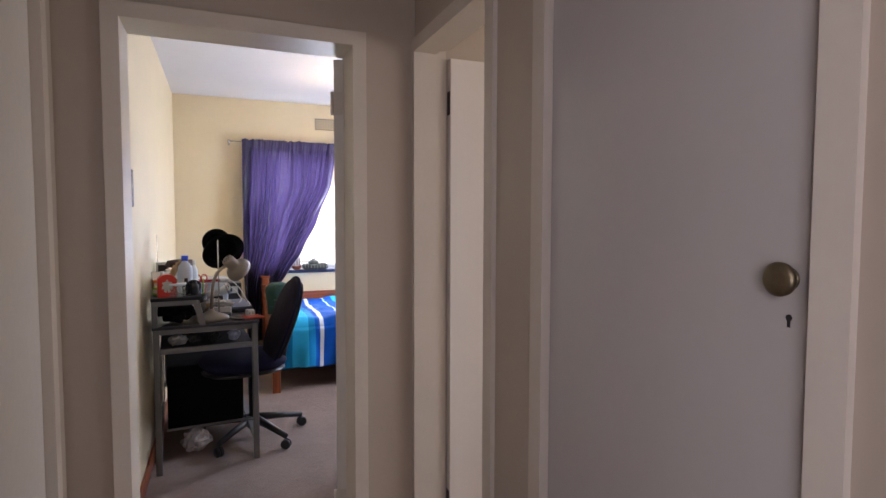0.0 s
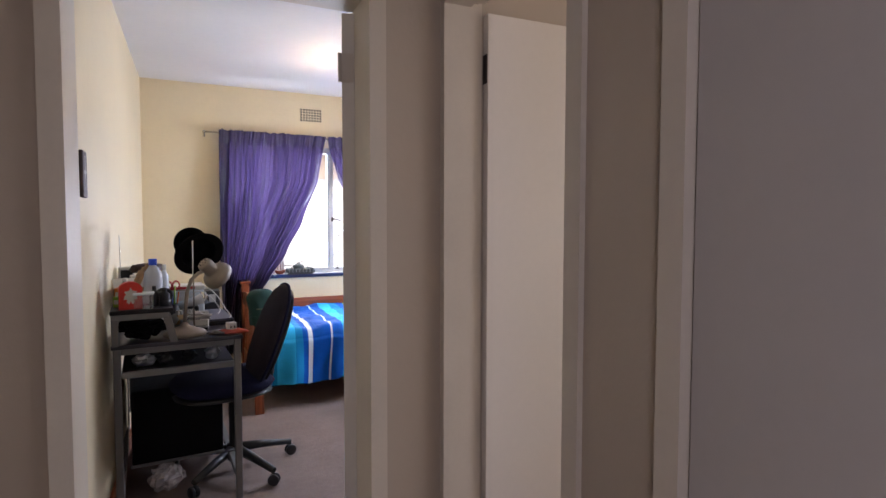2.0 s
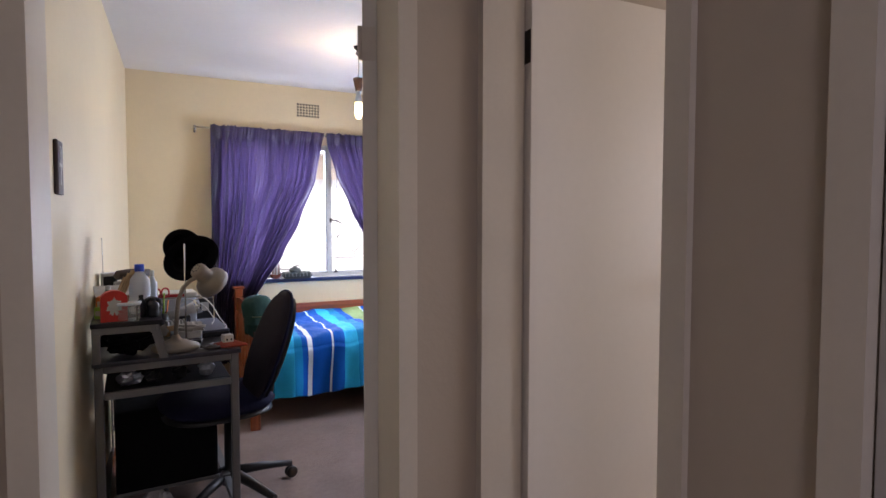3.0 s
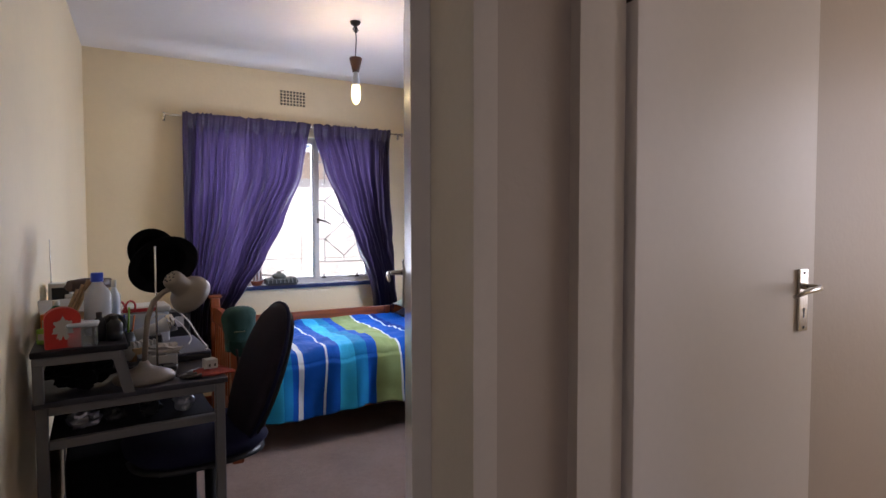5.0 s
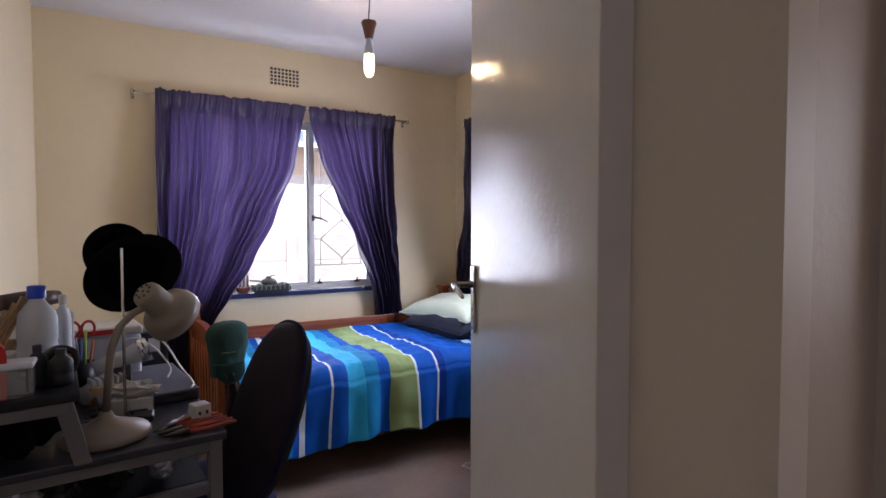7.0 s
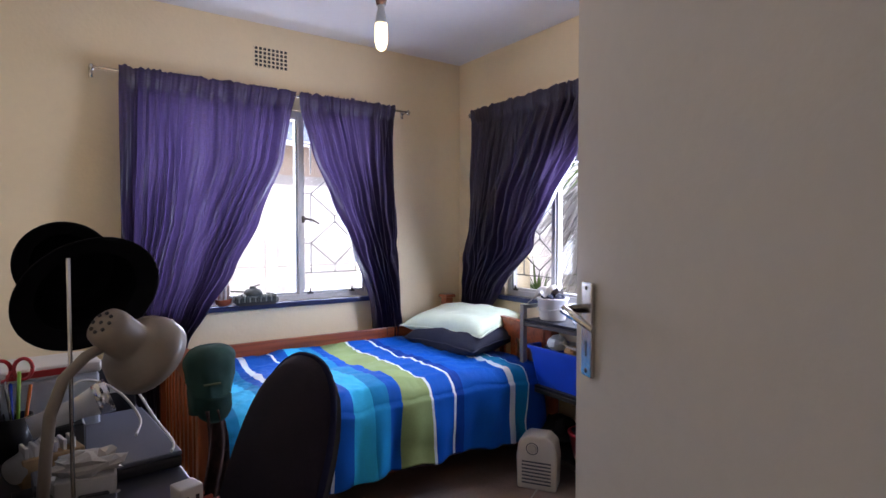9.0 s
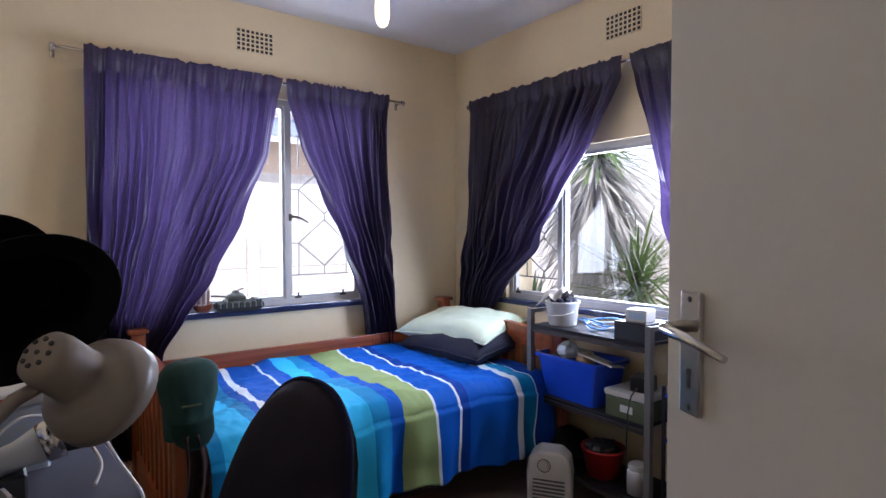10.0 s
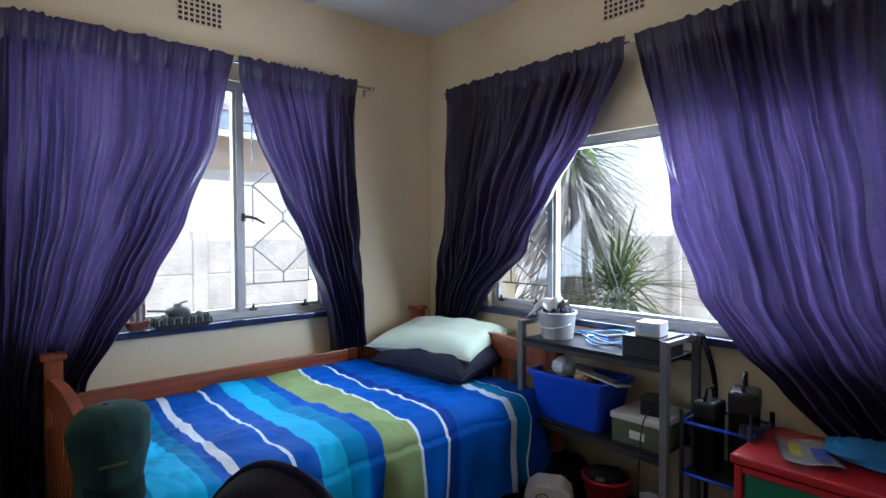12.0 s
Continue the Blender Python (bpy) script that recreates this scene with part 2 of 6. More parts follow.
M_LEAF = cloth_mat("yucca_leaf", (0.10, 0.17, 0.05), 0.25, 0.5, 200, 0.0)
M_DRYLEAF = cloth_mat("grey_dry_leaf", (0.44, 0.44, 0.43), 0.3, 0.7, 200, 0.0)
M_ROOF = mat("grey_roof_sheet", (0.35, 0.34, 0.34), 0.6, vary=0.12, scale=4)


# ---- mesh helpers ----
def box(bm, lo, hi, bevel=0.0, m=None, seg=1):
    """An axis-aligned box between two corners, optionally with rounded edges, moved by m."""
    lo, hi = Vector(lo), Vector(hi)
    c, s = (lo + hi) / 2, hi - lo
    r = bmesh.ops.create_cube(bm, size=1.0, matrix=Matrix.Translation(c) @ Matrix.Diagonal((*s, 1)))
    vs = r["verts"]
    if bevel:
        es = list({e for v in vs for e in v.link_edges})
        r = bmesh.ops.bevel(bm, geom=es, offset=bevel, segments=seg, profile=0.6, affect="EDGES")
        vs = list({v for f in r["faces"] for v in f.verts} | {v for v in vs if v.is_valid})
    if m is not None:
        bmesh.ops.transform(bm, matrix=m, verts=vs)
    return vs


def tube(bm, pts, r, seg=8, cap=True):
    """A round bar along points; r is one radius or one for each point."""
    pts = [Vector(p) for p in pts]
    rs = r if isinstance(r, (list, tuple)) else [r] * len(pts)
    rings, side = [], None
    for i, p in enumerate(pts):
        d = (pts[min(i + 1, len(pts) - 1)] - pts[max(i - 1, 0)]).normalized()
        if side is None:
            side = d.orthogonal().normalized()
        side = (side - d * side.dot(d)).normalized()
        up = d.cross(side)
        rings.append([bm.verts.new(p + rs[i] * (math.cos(a) * side + math.sin(a) * up)) for a in (2 * math.pi * k / seg for k in range(seg))])
    for a, b in zip(rings, rings[1:]):
        for k in range(seg):
            f = bm.faces.new((a[k], a[(k + 1) % seg], b[(k + 1) % seg], b[k]))
            f.smooth = True
    if cap:
        bm.faces.new(rings[0][::-1])
        bm.faces.new(rings[-1])


def lathe(bm, profile, m=None, seg=24, smooth=True):
    """Turns (radius, height) pairs about z, then moves the shape by m."""
    m = m or Matrix()
    rings = []
    for r, z in profile:
        if r < 1e-5:
            rings.append([bm.verts.new(m @ Vector((0, 0, z)))])
        else:
            rings.append([bm.verts.new(m @ Vector((r * math.cos(a), r * math.sin(a), z))) for a in (2 * math.pi * k / seg for k in range(seg))])
    for a, b in zip(rings, rings[1:]):
        for k in range(seg):
            q = [a[k % len(a)], a[(k + 1) % len(a)], b[(k + 1) % len(b)], b[k % len(b)]]
            q = [v for i, v in enumerate(q) if v not in q[:i]]
            if len(q) > 2:
                f = bm.faces.new(q)
                f.smooth = smooth


def sheet(bm, nu, nv, fn, smooth=True):
    """A grid of nu by nv cells with points fn(u, v), u and v from 0 to 1."""
    g = [[bm.verts.new(fn(i / nu, j / nv)) for j in range(nv + 1)] for i in range(nu + 1)]
    for i in range(nu):
        for j in range(nv):
            f = bm.faces.new((g[i][j], g[i + 1][j], g[i + 1][j + 1], g[i][j + 1]))
            f.smooth = smooth
    return g


def mesh_ob(name, bm, material):
    bmesh.ops.recalc_face_normals(bm, faces=bm.faces)
    me = bpy.data.meshes.new(name)
    bm.to_mesh(me)
    bm.free()
    for k in material if isinstance(material, (list, tuple)) else [material]:
        me.materials.append(k)
    return new(name, me)


def part(name, bm, material, parent, label=""):
    """One mesh under a thing or a part; its points are given in the thing's own axes."""
    ob = mesh_ob(name, bm, material)
    ob.parent = parent
    return tagged(ob, label)


def thing(name, label, category, at=(0, 0, 0), turn=0, group="", kind=""):
    ob = new(name)
    ob.empty_display_size = 0.05
    ob.matrix_world = pose(*at, 0, 0, turn)
    return tagged(ob, label, category, group, kind)


def solid(name, bm, material, label, category, at=(0, 0, 0), turn=0, group="", kind=""):
    ob = mesh_ob(name, bm, material)
    ob.matrix_world = pose(*at, 0, 0, turn)
    return tagged(ob, label, category, group, kind)


def setting(name, bm, material, label, category):
    return tagged(mesh_ob(name, bm, material), label, category, kind="structure")


def wall_boxes(bm, lo, hi, axis, holes):
    """A wall box that runs along axis (0 or 1) with holes (from, to, bottom, top) cut right through it."""
    cuts = sorted({lo[axis], hi[axis], *(h[0] for h in holes), *(h[1] for h in holes)})
    for a, b in zip(cuts, cuts[1:]):
        spans, z = [], lo[2]
        for h in sorted((h for h in holes if h[0] <= a and h[1] >= b), key=lambda h: h[2]):
            spans.append((z, h[2]))
            z = h[3]
        spans.append((z, hi[2]))
        for z0, z1 in spans:
            if z1 - z0 > 1e-4:
                p, q = list(lo), list(hi)
                p[axis], q[axis], p[2], q[2] = a, b, z0, z1
                box(bm, p, q)

# ---- the plan ----
WX, EX, NY, SY, TOP, F0 = -0.52, 2.12, 5.53, 2.41, 2.46, 0.05   # bedroom: west, east, north, south faces; ceiling; floor
HW, HE, HN = -0.62, 0.55, 2.21                            # hall: west, east, north wall faces
DA = (-0.455, 0.322, F0, 2.02)                            # bedroom door opening: from, to, bottom, head
DB = (1.57, 2.20, F0, 2.02)                               # side room door opening
DC = (0.645, 1.30, F0, 2.02)                               # cupboard door opening
DD = (1.22, 2.075, F0, 2.02)                              # hall door opening on the other side
WA = (0.10, 1.42, 0.885, 2.00)                            # north window
WB = (3.32, 5.04, 0.89, 1.73)                             # east window

bm = bmesh.new()
box(bm, (-1.6, -2.7, F0 - 0.1), (3.3, 5.75, F0))
setting("floor", bm, M_CARPET, "mauve-brown looped carpet with worn patches", "floor")
bm = bmesh.new()
box(bm, (-1.6, -2.7, TOP), (3.3, 5.75, TOP + 0.15))
setting("ceiling", bm, M_CEIL, "plain white painted ceiling", "ceiling")
bm = bmesh.new()
wall_boxes(bm, (WX - 0.12, NY, F0), (EX + 0.22, NY + 0.22, TOP), 0, [WA])
setting("wall_north", bm, M_CREAM, "cream painted bedroom wall around the window", "wall")
bm = bmesh.new()
wall_boxes(bm, (EX, SY, F0), (EX + 0.22, NY, TOP), 1, [WB])
setting("wall_east", bm, M_CREAM, "cream painted bedroom wall with a wide window", "wall")
bm = bmesh.new()
box(bm, (WX - 0.12, SY, F0), (WX, NY, TOP))
setting("wall_west", bm, M_CREAM, "cream painted bedroom side wall with scuffs", "wall")
bm = bmesh.new()
wall_boxes(bm, (-1.6, HN + 0.05, F0), (EX + 0.22, SY, TOP), 0, [DA])
setting("wall_south", bm, M_CREAM, "cream painted bedroom wall beside the door", "wall")
bm = bmesh.new()
wall_boxes(bm, (-1.6, HN, F0), (EX + 0.22, HN + 0.05, TOP), 0, [DA])
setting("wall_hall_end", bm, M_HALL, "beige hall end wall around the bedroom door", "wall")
bm = bmesh.new()
wall_boxes(bm, (HE, -2.6, F0), (HE + 0.11, HN, TOP), 1, [DB, DC])
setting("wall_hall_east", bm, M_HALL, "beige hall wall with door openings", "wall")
bm = bmesh.new()
# second hole: unseen opening added for the hall's fill lamp
wall_boxes(bm, (HW - 0.11, -2.6, F0), (HW, HN, TOP), 1, [DD, (-1.3, -0.2, 0.9, 2.1)])
setting("wall_hall_west", bm, M_HALL, "beige hall wall with a door opening", "wall")
bm = bmesh.new()
wall_boxes(bm, (-1.6, -2.7, F0), (3.3, -2.6, TOP), 0, [])
setting("wall_hall_back", bm, M_HALL, "beige wall at the back of the hall", "wall")
bm = bmesh.new()
wall_boxes(bm, (3.0, -2.6, F0), (3.1, HN, TOP), 1, [(0.6, 1.8, 0.9, 2.05)])
setting("wall_side_room_east", bm, M_CREAM, "cream side room wall with a window opening", "wall")
bm = bmesh.new()
box(bm, (HE + 0.11, 0.30, F0), (3.0, 0.40, TOP))
setting("wall_side_room_south", bm, M_CREAM, "cream side room wall", "wall")
bm = bmesh.new()
box(bm, (HE + 0.55, 0.40, F0), (HE + 0.60, 1.40, TOP))
box(bm, (HE + 0.11, 1.36, F0), (HE + 0.60, 1.40, TOP))
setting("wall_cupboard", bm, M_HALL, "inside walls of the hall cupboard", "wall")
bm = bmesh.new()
# unseen outer wall; its hole lines up with the added hall opening
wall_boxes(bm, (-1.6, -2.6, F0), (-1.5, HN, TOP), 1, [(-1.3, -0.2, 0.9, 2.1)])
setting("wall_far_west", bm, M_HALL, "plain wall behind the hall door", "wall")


def extrude_plan(bm, poly, z0, z1):
    """A straight upright bar with the outline poly (x, y)."""
    lo = [bm.verts.new((x, y, z0)) for x, y in poly]
    hi = [bm.verts.new((x, y, z1)) for x, y in poly]
    n = len(poly)
    for k in range(n):
        bm.faces.new((lo[k], lo[(k + 1) % n], hi[(k + 1) % n], hi[k]))
    bm.faces.new(lo[::-1])
    bm.faces.new(hi)


def frame_profile(depth, face=0.05, lip=0.014, stop=0.016, rebate=0.048):
    """Outline of a pressed steel door frame: a is across the opening (0 at its clear edge), d goes through the wall."""
    return [(0, -lip), (-face, -lip), (-face, 0.004), (-0.02, 0.004), (-0.02, depth - 0.004), (-face, depth - 0.004), (-face, depth + lip),
            (-stop, depth + lip), (-stop, depth + lip - rebate), (0, depth + lip - rebate)]


def door_frame(name, label, start, end, head, wall, depth, axis, way):
    """A steel frame in an opening. axis 0: the opening runs along x, the wall's near face at y = wall; axis 1: along y. way: +1 or -1 through the wall."""
    t = thing(name, label, "door frame", kind="structure")
    pr = frame_profile(depth)

    def flip(pts):
        return [(u, wall + way * d) if axis == 0 else (wall + way * d, u) for u, d in pts]
    bm = bmesh.new()
    extrude_plan(bm, flip([(start + a, d) for a, d in pr]), F0, head + 0.05)
    part("jamb", bm, M_FRAME, t)
    bm = bmesh.new()
    extrude_plan(bm, flip([(end - a, d) for a, d in pr]), F0, head + 0.05)
    part("jamb", bm, M_FRAME, t)
    bm = bmesh.new()
    n = len(pr)
    e0 = [bm.verts.new((start, wall + way * d, head - a) if axis == 0 else (wall + way * d, start, head - a)) for a, d in pr]
    e1 = [bm.verts.new((end, wall + way * d, head - a) if axis == 0 else (wall + way * d, end, head - a)) for a, d in pr]
    for k in range(n):
        bm.faces.new((e0[k], e0[(k + 1) % n], e1[(k + 1) % n], e1[k]))
    bm.faces.new(e0)
    bm.faces.new(e1[::-1])
    part("head", bm, M_FRAME, t)
    return t


def lever_handle(parent, x, z, side, flip=1):
    """Long chrome back plate with a keyhole and a curved lever on one face of a leaf; side: the face's y."""
    s = 1 if side > 0 else -1
    h = bmesh.new()
    box(h, (x - 0.019, min(side, side + s * 0.008), z - 0.102), (x + 0.019, max(side, side + s * 0.008), z + 0.056), 0.003, seg=2)
    plate = part("handle_plate", h, M_CHROME, parent, "worn chrome back plate")
    h = bmesh.new()
    tube(h, [(x, side + s * 0.006, z + 0.012), (x, side + s * 0.045, z + 0.012), (x - flip * 0.012, side + s * 0.052, z + 0.012),
             (x - flip * 0.06, side + s * 0.054, z + 0.008), (x - flip * 0.112, side + s * 0.050, z - 0.004)], [0.008, 0.0075, 0.0075, 0.0065, 0.0045], 10)
    part("lever", h, M_CHROME, plate)
    h = bmesh.new()
    box(h, (x - 0.003, min(side + s * 0.0075, side + s * 0.0085), z - 0.068), (x + 0.003, max(side + s * 0.0075, side + s * 0.0085), z - 0.050))
    tube(h, [(x, side + s * 0.0070, z - 0.047), (x, side + s * 0.0088, z - 0.047)], 0.0045, 10)
    part("keyhole", h, M_BLACK, plate)
    for dz in (-0.092, 0.046):
        h = bmesh.new()
        lathe(h, [(0.0001, 0.0018), (0.003, 0.0012), (0.004, 0.0)], Matrix.Translation((x, side + s * 0.008, z + dz)) @ Matrix.Rotation(-s * math.pi / 2, 4, "X"), 10)
        part("screw", h, M_DARKMETAL, plate)


def door_leaf(name, label, at, turn, width, top, material, handle=None, hinges=True, flip=1, hinge_paint=None):
    """A flush leaf from its hinge corner at the origin along +x, 40 mm thick towards +y."""
    t = thing(name, label, "door", at, turn, kind="structure")
    bm = bmesh.new()
    box(bm, (0, 0, F0 + 0.012), (width, 0.04, top), 0.0025, seg=2)
    part("door_leaf", bm, material, t)
    if hinges:
        for z in (0.22, 1.82):
            bm = bmesh.new()
            tube(bm, [(-0.004, 0.046, z - 0.045), (-0.004, 0.046, z + 0.045)], 0.006, 10)
            box(bm, (-0.002, 0.003, z - 0.045), (0.0005, 0.044, z + 0.045))
            part("hinge", bm, hinge_paint or M_FRAME, t)
    if handle:
        lever_handle(t, width - 0.055, handle, 0.0, flip)
        lever_handle(t, width - 0.055, handle, 0.04, flip)
    return t


door_frame("door_frame", "off-white gloss steel frame of the bedroom doorway", DA[0] + 0.017, DA[1] - 0.017, 2.0, HN, SY - HN, 0, 1)
door_frame("door_frame", "off-white gloss steel frame of the side room doorway", DB[0] + 0.017, DB[1] - 0.017, 2.0, HE, 0.11, 1, 1)
door_frame("door_frame", "grey-white painted frame of the hall cupboard", DC[0] + 0.017, DC[1] - 0.017, 2.0, HE, 0.11, 1, 1)
door_frame("door_frame", "grey-white painted frame of a closed hall door", DD[0] + 0.017, DD[1] - 0.017, 2.0, HW, 0.11, 1, -1)

# leaves
door_leaf("door_1", "glossy white flush bedroom door standing wide open", (0.3046, 2.356, 0), 66.3, 0.753, 1.99, M_DOOR, 1.152, flip=1)
door_leaf("door_2", "cream-white flush side room door standing open", (0.685, 2.178, 0), -2.0, 0.63, 1.99, M_DOOR_SATIN, 1.15, flip=1, hinge_paint=M_DARKMETAL)
t = thing("door_3", "grey-white flush cupboard door with round knob, closed", "door", kind="structure")
bm = bmesh.new()
box(bm, (HE + 0.008, DC[0] + 0.02, F0 + 0.012), (HE + 0.045, DC[1] - 0.02, 1.997), 0.002, seg=2)
part("door_leaf", bm, M_CUPBOARD, t)
bm = bmesh.new()
lathe(bm, [(0.0, 0.026), (0.010, 0.0256), (0.019, 0.024), (0.0235, 0.020), (0.023, 0.015), (0.018, 0.011), (0.010, 0.008), (0.009, 0.004), (0.015, 0.003), (0.016, 0.0)],
      Matrix.Translation((HE + 0.008, 0.705, 1.285)) @ Matrix.Rotation(-math.pi / 2, 4, "Y"), 28)
part("knob", bm, M_BRASS, t, "round tarnished brass knob")
bm = bmesh.new()
tube(bm, [(HE + 0.0068, 0.702, 1.232), (HE + 0.010, 0.702, 1.232)], 0.0045, 12)
box(bm, (HE + 0.0066, 0.7000, 1.219), (HE + 0.010, 0.7040, 1.232))
part("keyhole", bm, M_BLACK, t)
t = thing("door_4", "glossy grey-white flush hall door, closed", "door", kind="structure")
bm = bmesh.new()
box(bm, (HW - 0.055, DD[0] + 0.02, F0 + 0.012), (HW - 0.015, DD[1] - 0.02, 1.997), 0.002, seg=2)
part("door_leaf", bm, M_DOOR, t)

# skirting along the bedroom walls
for nm, lo, hi in (("baseboard", (WX, SY, F0), (WX + 0.012, NY, F0 + 0.075)), ("baseboard", (WX + 0.012, NY - 0.012, F0), (EX - 0.012, NY, F0 + 0.075)),
                   ("baseboard", (EX - 0.012, SY, F0), (EX, NY, F0 + 0.075)), ("baseboard", (HE - 0.012, 1.36, F0), (HE, 1.515, F0 + 0.075))):
    bm = bmesh.new()
    box(bm, lo, hi, 0.003)
    setting(nm, bm, M_BEDWOOD, "dark brown wooden skirting board", "baseboard")


# ---- windows ----
def bar(bm, a, b, w, d):
    """A flat window bar from a to b in the plane (u, z), w wide and d deep."""
    (u0, z0), (u1, z1) = a, b
    L = math.hypot(u1 - u0, z1 - z0)
    m = Matrix.Translation((u0, 0, z0)) @ Matrix.Rotation(-math.atan2(z1 - z0, u1 - u0), 4, "Y")
    box(bm, (0, -d / 2, -w / 2), (L, d / 2, w / 2), m=m)


def steel_window(name, label, m, width, z0, z1, mullions, guards, handles):
    """A steel window in its own plane: u along the wall from 0 to width, +y to the outside."""
    t = thing(name, label, "window", kind="structure")
    t.matrix_world = m
    bm = bmesh.new()
    for a, b in (((0, z0 + 0.015), (width, z0 + 0.015)), ((0, z1 - 0.015), (width, z1 - 0.015))):
        bar(bm, a, b, 0.03, 0.045)
    for u in (0.015, width - 0.015):
        bar(bm, (u, z0 + 0.03), (u, z1 - 0.03), 0.03, 0.045)
    part("window_frame", bm, M_STEEL, t)
    us = [0.03, *mullions, width - 0.03]
    for u in mullions:
        bm = bmesh.new()
        bar(bm, (u, z0 + 0.03), (u, z1 - 0.03), 0.022, 0.05)
        part("mullion", bm, M_STEEL, t)
    for k, (a, b) in enumerate(zip(us, us[1:])):
        a, b = a + (0.011 if k else 0), b - (0.011 if k < len(us) - 2 else 0)
        bm = bmesh.new()
        for p, q in (((a, z0 + 0.039), (b, z0 + 0.039)), ((a, z1 - 0.039), (b, z1 - 0.039)), ((a + 0.008, z0 + 0.048), (a + 0.008, z1 - 0.048)), ((b - 0.008, z0 + 0.048), (b - 0.008, z1 - 0.048))):
            bar(bm, p, q, 0.016, 0.03)
        s = part("sash", bm, M_STEEL, t)
        bm = bmesh.new()
        box(bm, (a + 0.012, 0.004, z0 + 0.044), (b - 0.012, 0.008, z1 - 0.044))
        p = part("pane", bm, M_PANE, s)
        p.visible_shadow = False
        if k in guards:
            w, zz0, zz1 = b - a, z0 + 0.054, z1 - 0.054
            bm = bmesh.new()
            def g(u, z):
                return (a + u * w, zz0 + z * (zz1 - zz0))
            def seg(p, q):
                tube(bm, [(p[0], 0.03, p[1]), (q[0], 0.03, q[1])], 0.0042, 6)
            h = 0.30
            for n in range(4):
                z = 0.10 + n * h
                if z + h > 1.0:
                    break
                seg(g(0.18, z), g(0.18, z + 0.6 * h))
                seg(g(0, z + 0.6 * h), g(0.18, z + 0.6 * h))
                seg(g(0.18, z + 0.6 * h), g(0.56, z + 0.16 * h))
                seg(g(0.56, z + 0.16 * h), g(0.9, z + 0.6 * h))
                seg(g(0.56, z + 0.16 * h), g(0.56, z))
                seg(g(0.18, z + 0.6 * h), g(0.56, z + 1.05 * h))
                seg(g(0.9, z + 0.6 * h), g(0.56, z + 1.05 * h))
                seg(g(0.9, z), g(0.9, z + 0.6 * h))
                if n == 0:
                    seg(g(0, z), g(1, z))
            part("burglar_bars", bm, M_BARS, t, "thin white geometric burglar bars")
        if k in handles:
            u, z = a + 0.008, z0 + 0.43 * (z1 - z0)
            bm = bmesh.new()
            box(bm, (u - 0.012, -0.03, z - 0.02), (u + 0.008, -0.013, z + 0.02), 0.003)
            tube(bm, [(u, -0.028, z), (u + 0.012, -0.038, z + 0.004), (u + 0.05, -0.042, z - 0.004), (u + 0.095, -0.042, z - 0.028)], [0.007, 0.008, 0.007, 0.005], 8)
            part("window_handle", bm, M_DARKMETAL, t, "dark bronze casement handle")
            for du in (0.12, 0.78):
                bm = bmesh.new()
                uu = a + du * (b - a)
                box(bm, (uu - 0.018, -0.028, z0 + 0.03), (uu + 0.018, -0.015, z0 + 0.042), 0.002)
                tube(bm, [(uu, -0.02, z0 + 0.04), (uu, -0.026, z0 + 0.062)], 0.006, 8)
                part("peg_stay", bm, M_DARKMETAL, t)
    return t


w1 = steel_window("window_1", "white steel window with burglar bars, bright outside", pose(WA[0], NY + 0.05, 0), WA[1] - WA[0], WA[2] + 0.004, WA[3], [0.435, 0.868], {0, 2}, {0, 2})
w2 = steel_window("window_2", "wide white steel window with a large fixed pane", pose(EX + 0.05, WB[1], 0, 0, 0, -90), WB[1] - WB[0], WB[2] + 0.004, WB[3], [0.40, 1.30], {0, 2}, {0, 2})
for w, lo, hi in ((w1, (-0.06, -0.085, WA[2] - 0.028), (WA[1] - WA[0] + 0.05, -0.024, WA[2] + 0.003)), (w2, (-0.06, -0.085, WB[2] - 0.028), (WB[1] - WB[0] + 0.05, -0.024, WB[2] + 0.003))):
    bm = bmesh.new()
    box(bm, lo, hi, 0.006, seg=2)
    part("window_sill", bm, M_SILL, w, "dark blue glossy sill")
    bm = bmesh.new()
    box(bm, (lo[0] + 0.06, 0.024, lo[2] + 0.006), (hi[0] - 0.05, 0.30, hi[2] - 0.002), 0.004)
    part("outer_sill", bm, M_STEEL, w)


# ---- curtains ----
def along(pts, z):
    """Straight lines through (value, z) pairs, given from the top down."""
    for (a, za), (b, zb) in zip(pts, pts[1:]):
        if z >= zb:
            f = min(1, max(0, (za - z) / (za - zb)))
            f = f * f * (3 - 2 * f) * 0.35 + f * 0.65
            return a + (b - a) * f
    return pts[-1][0]


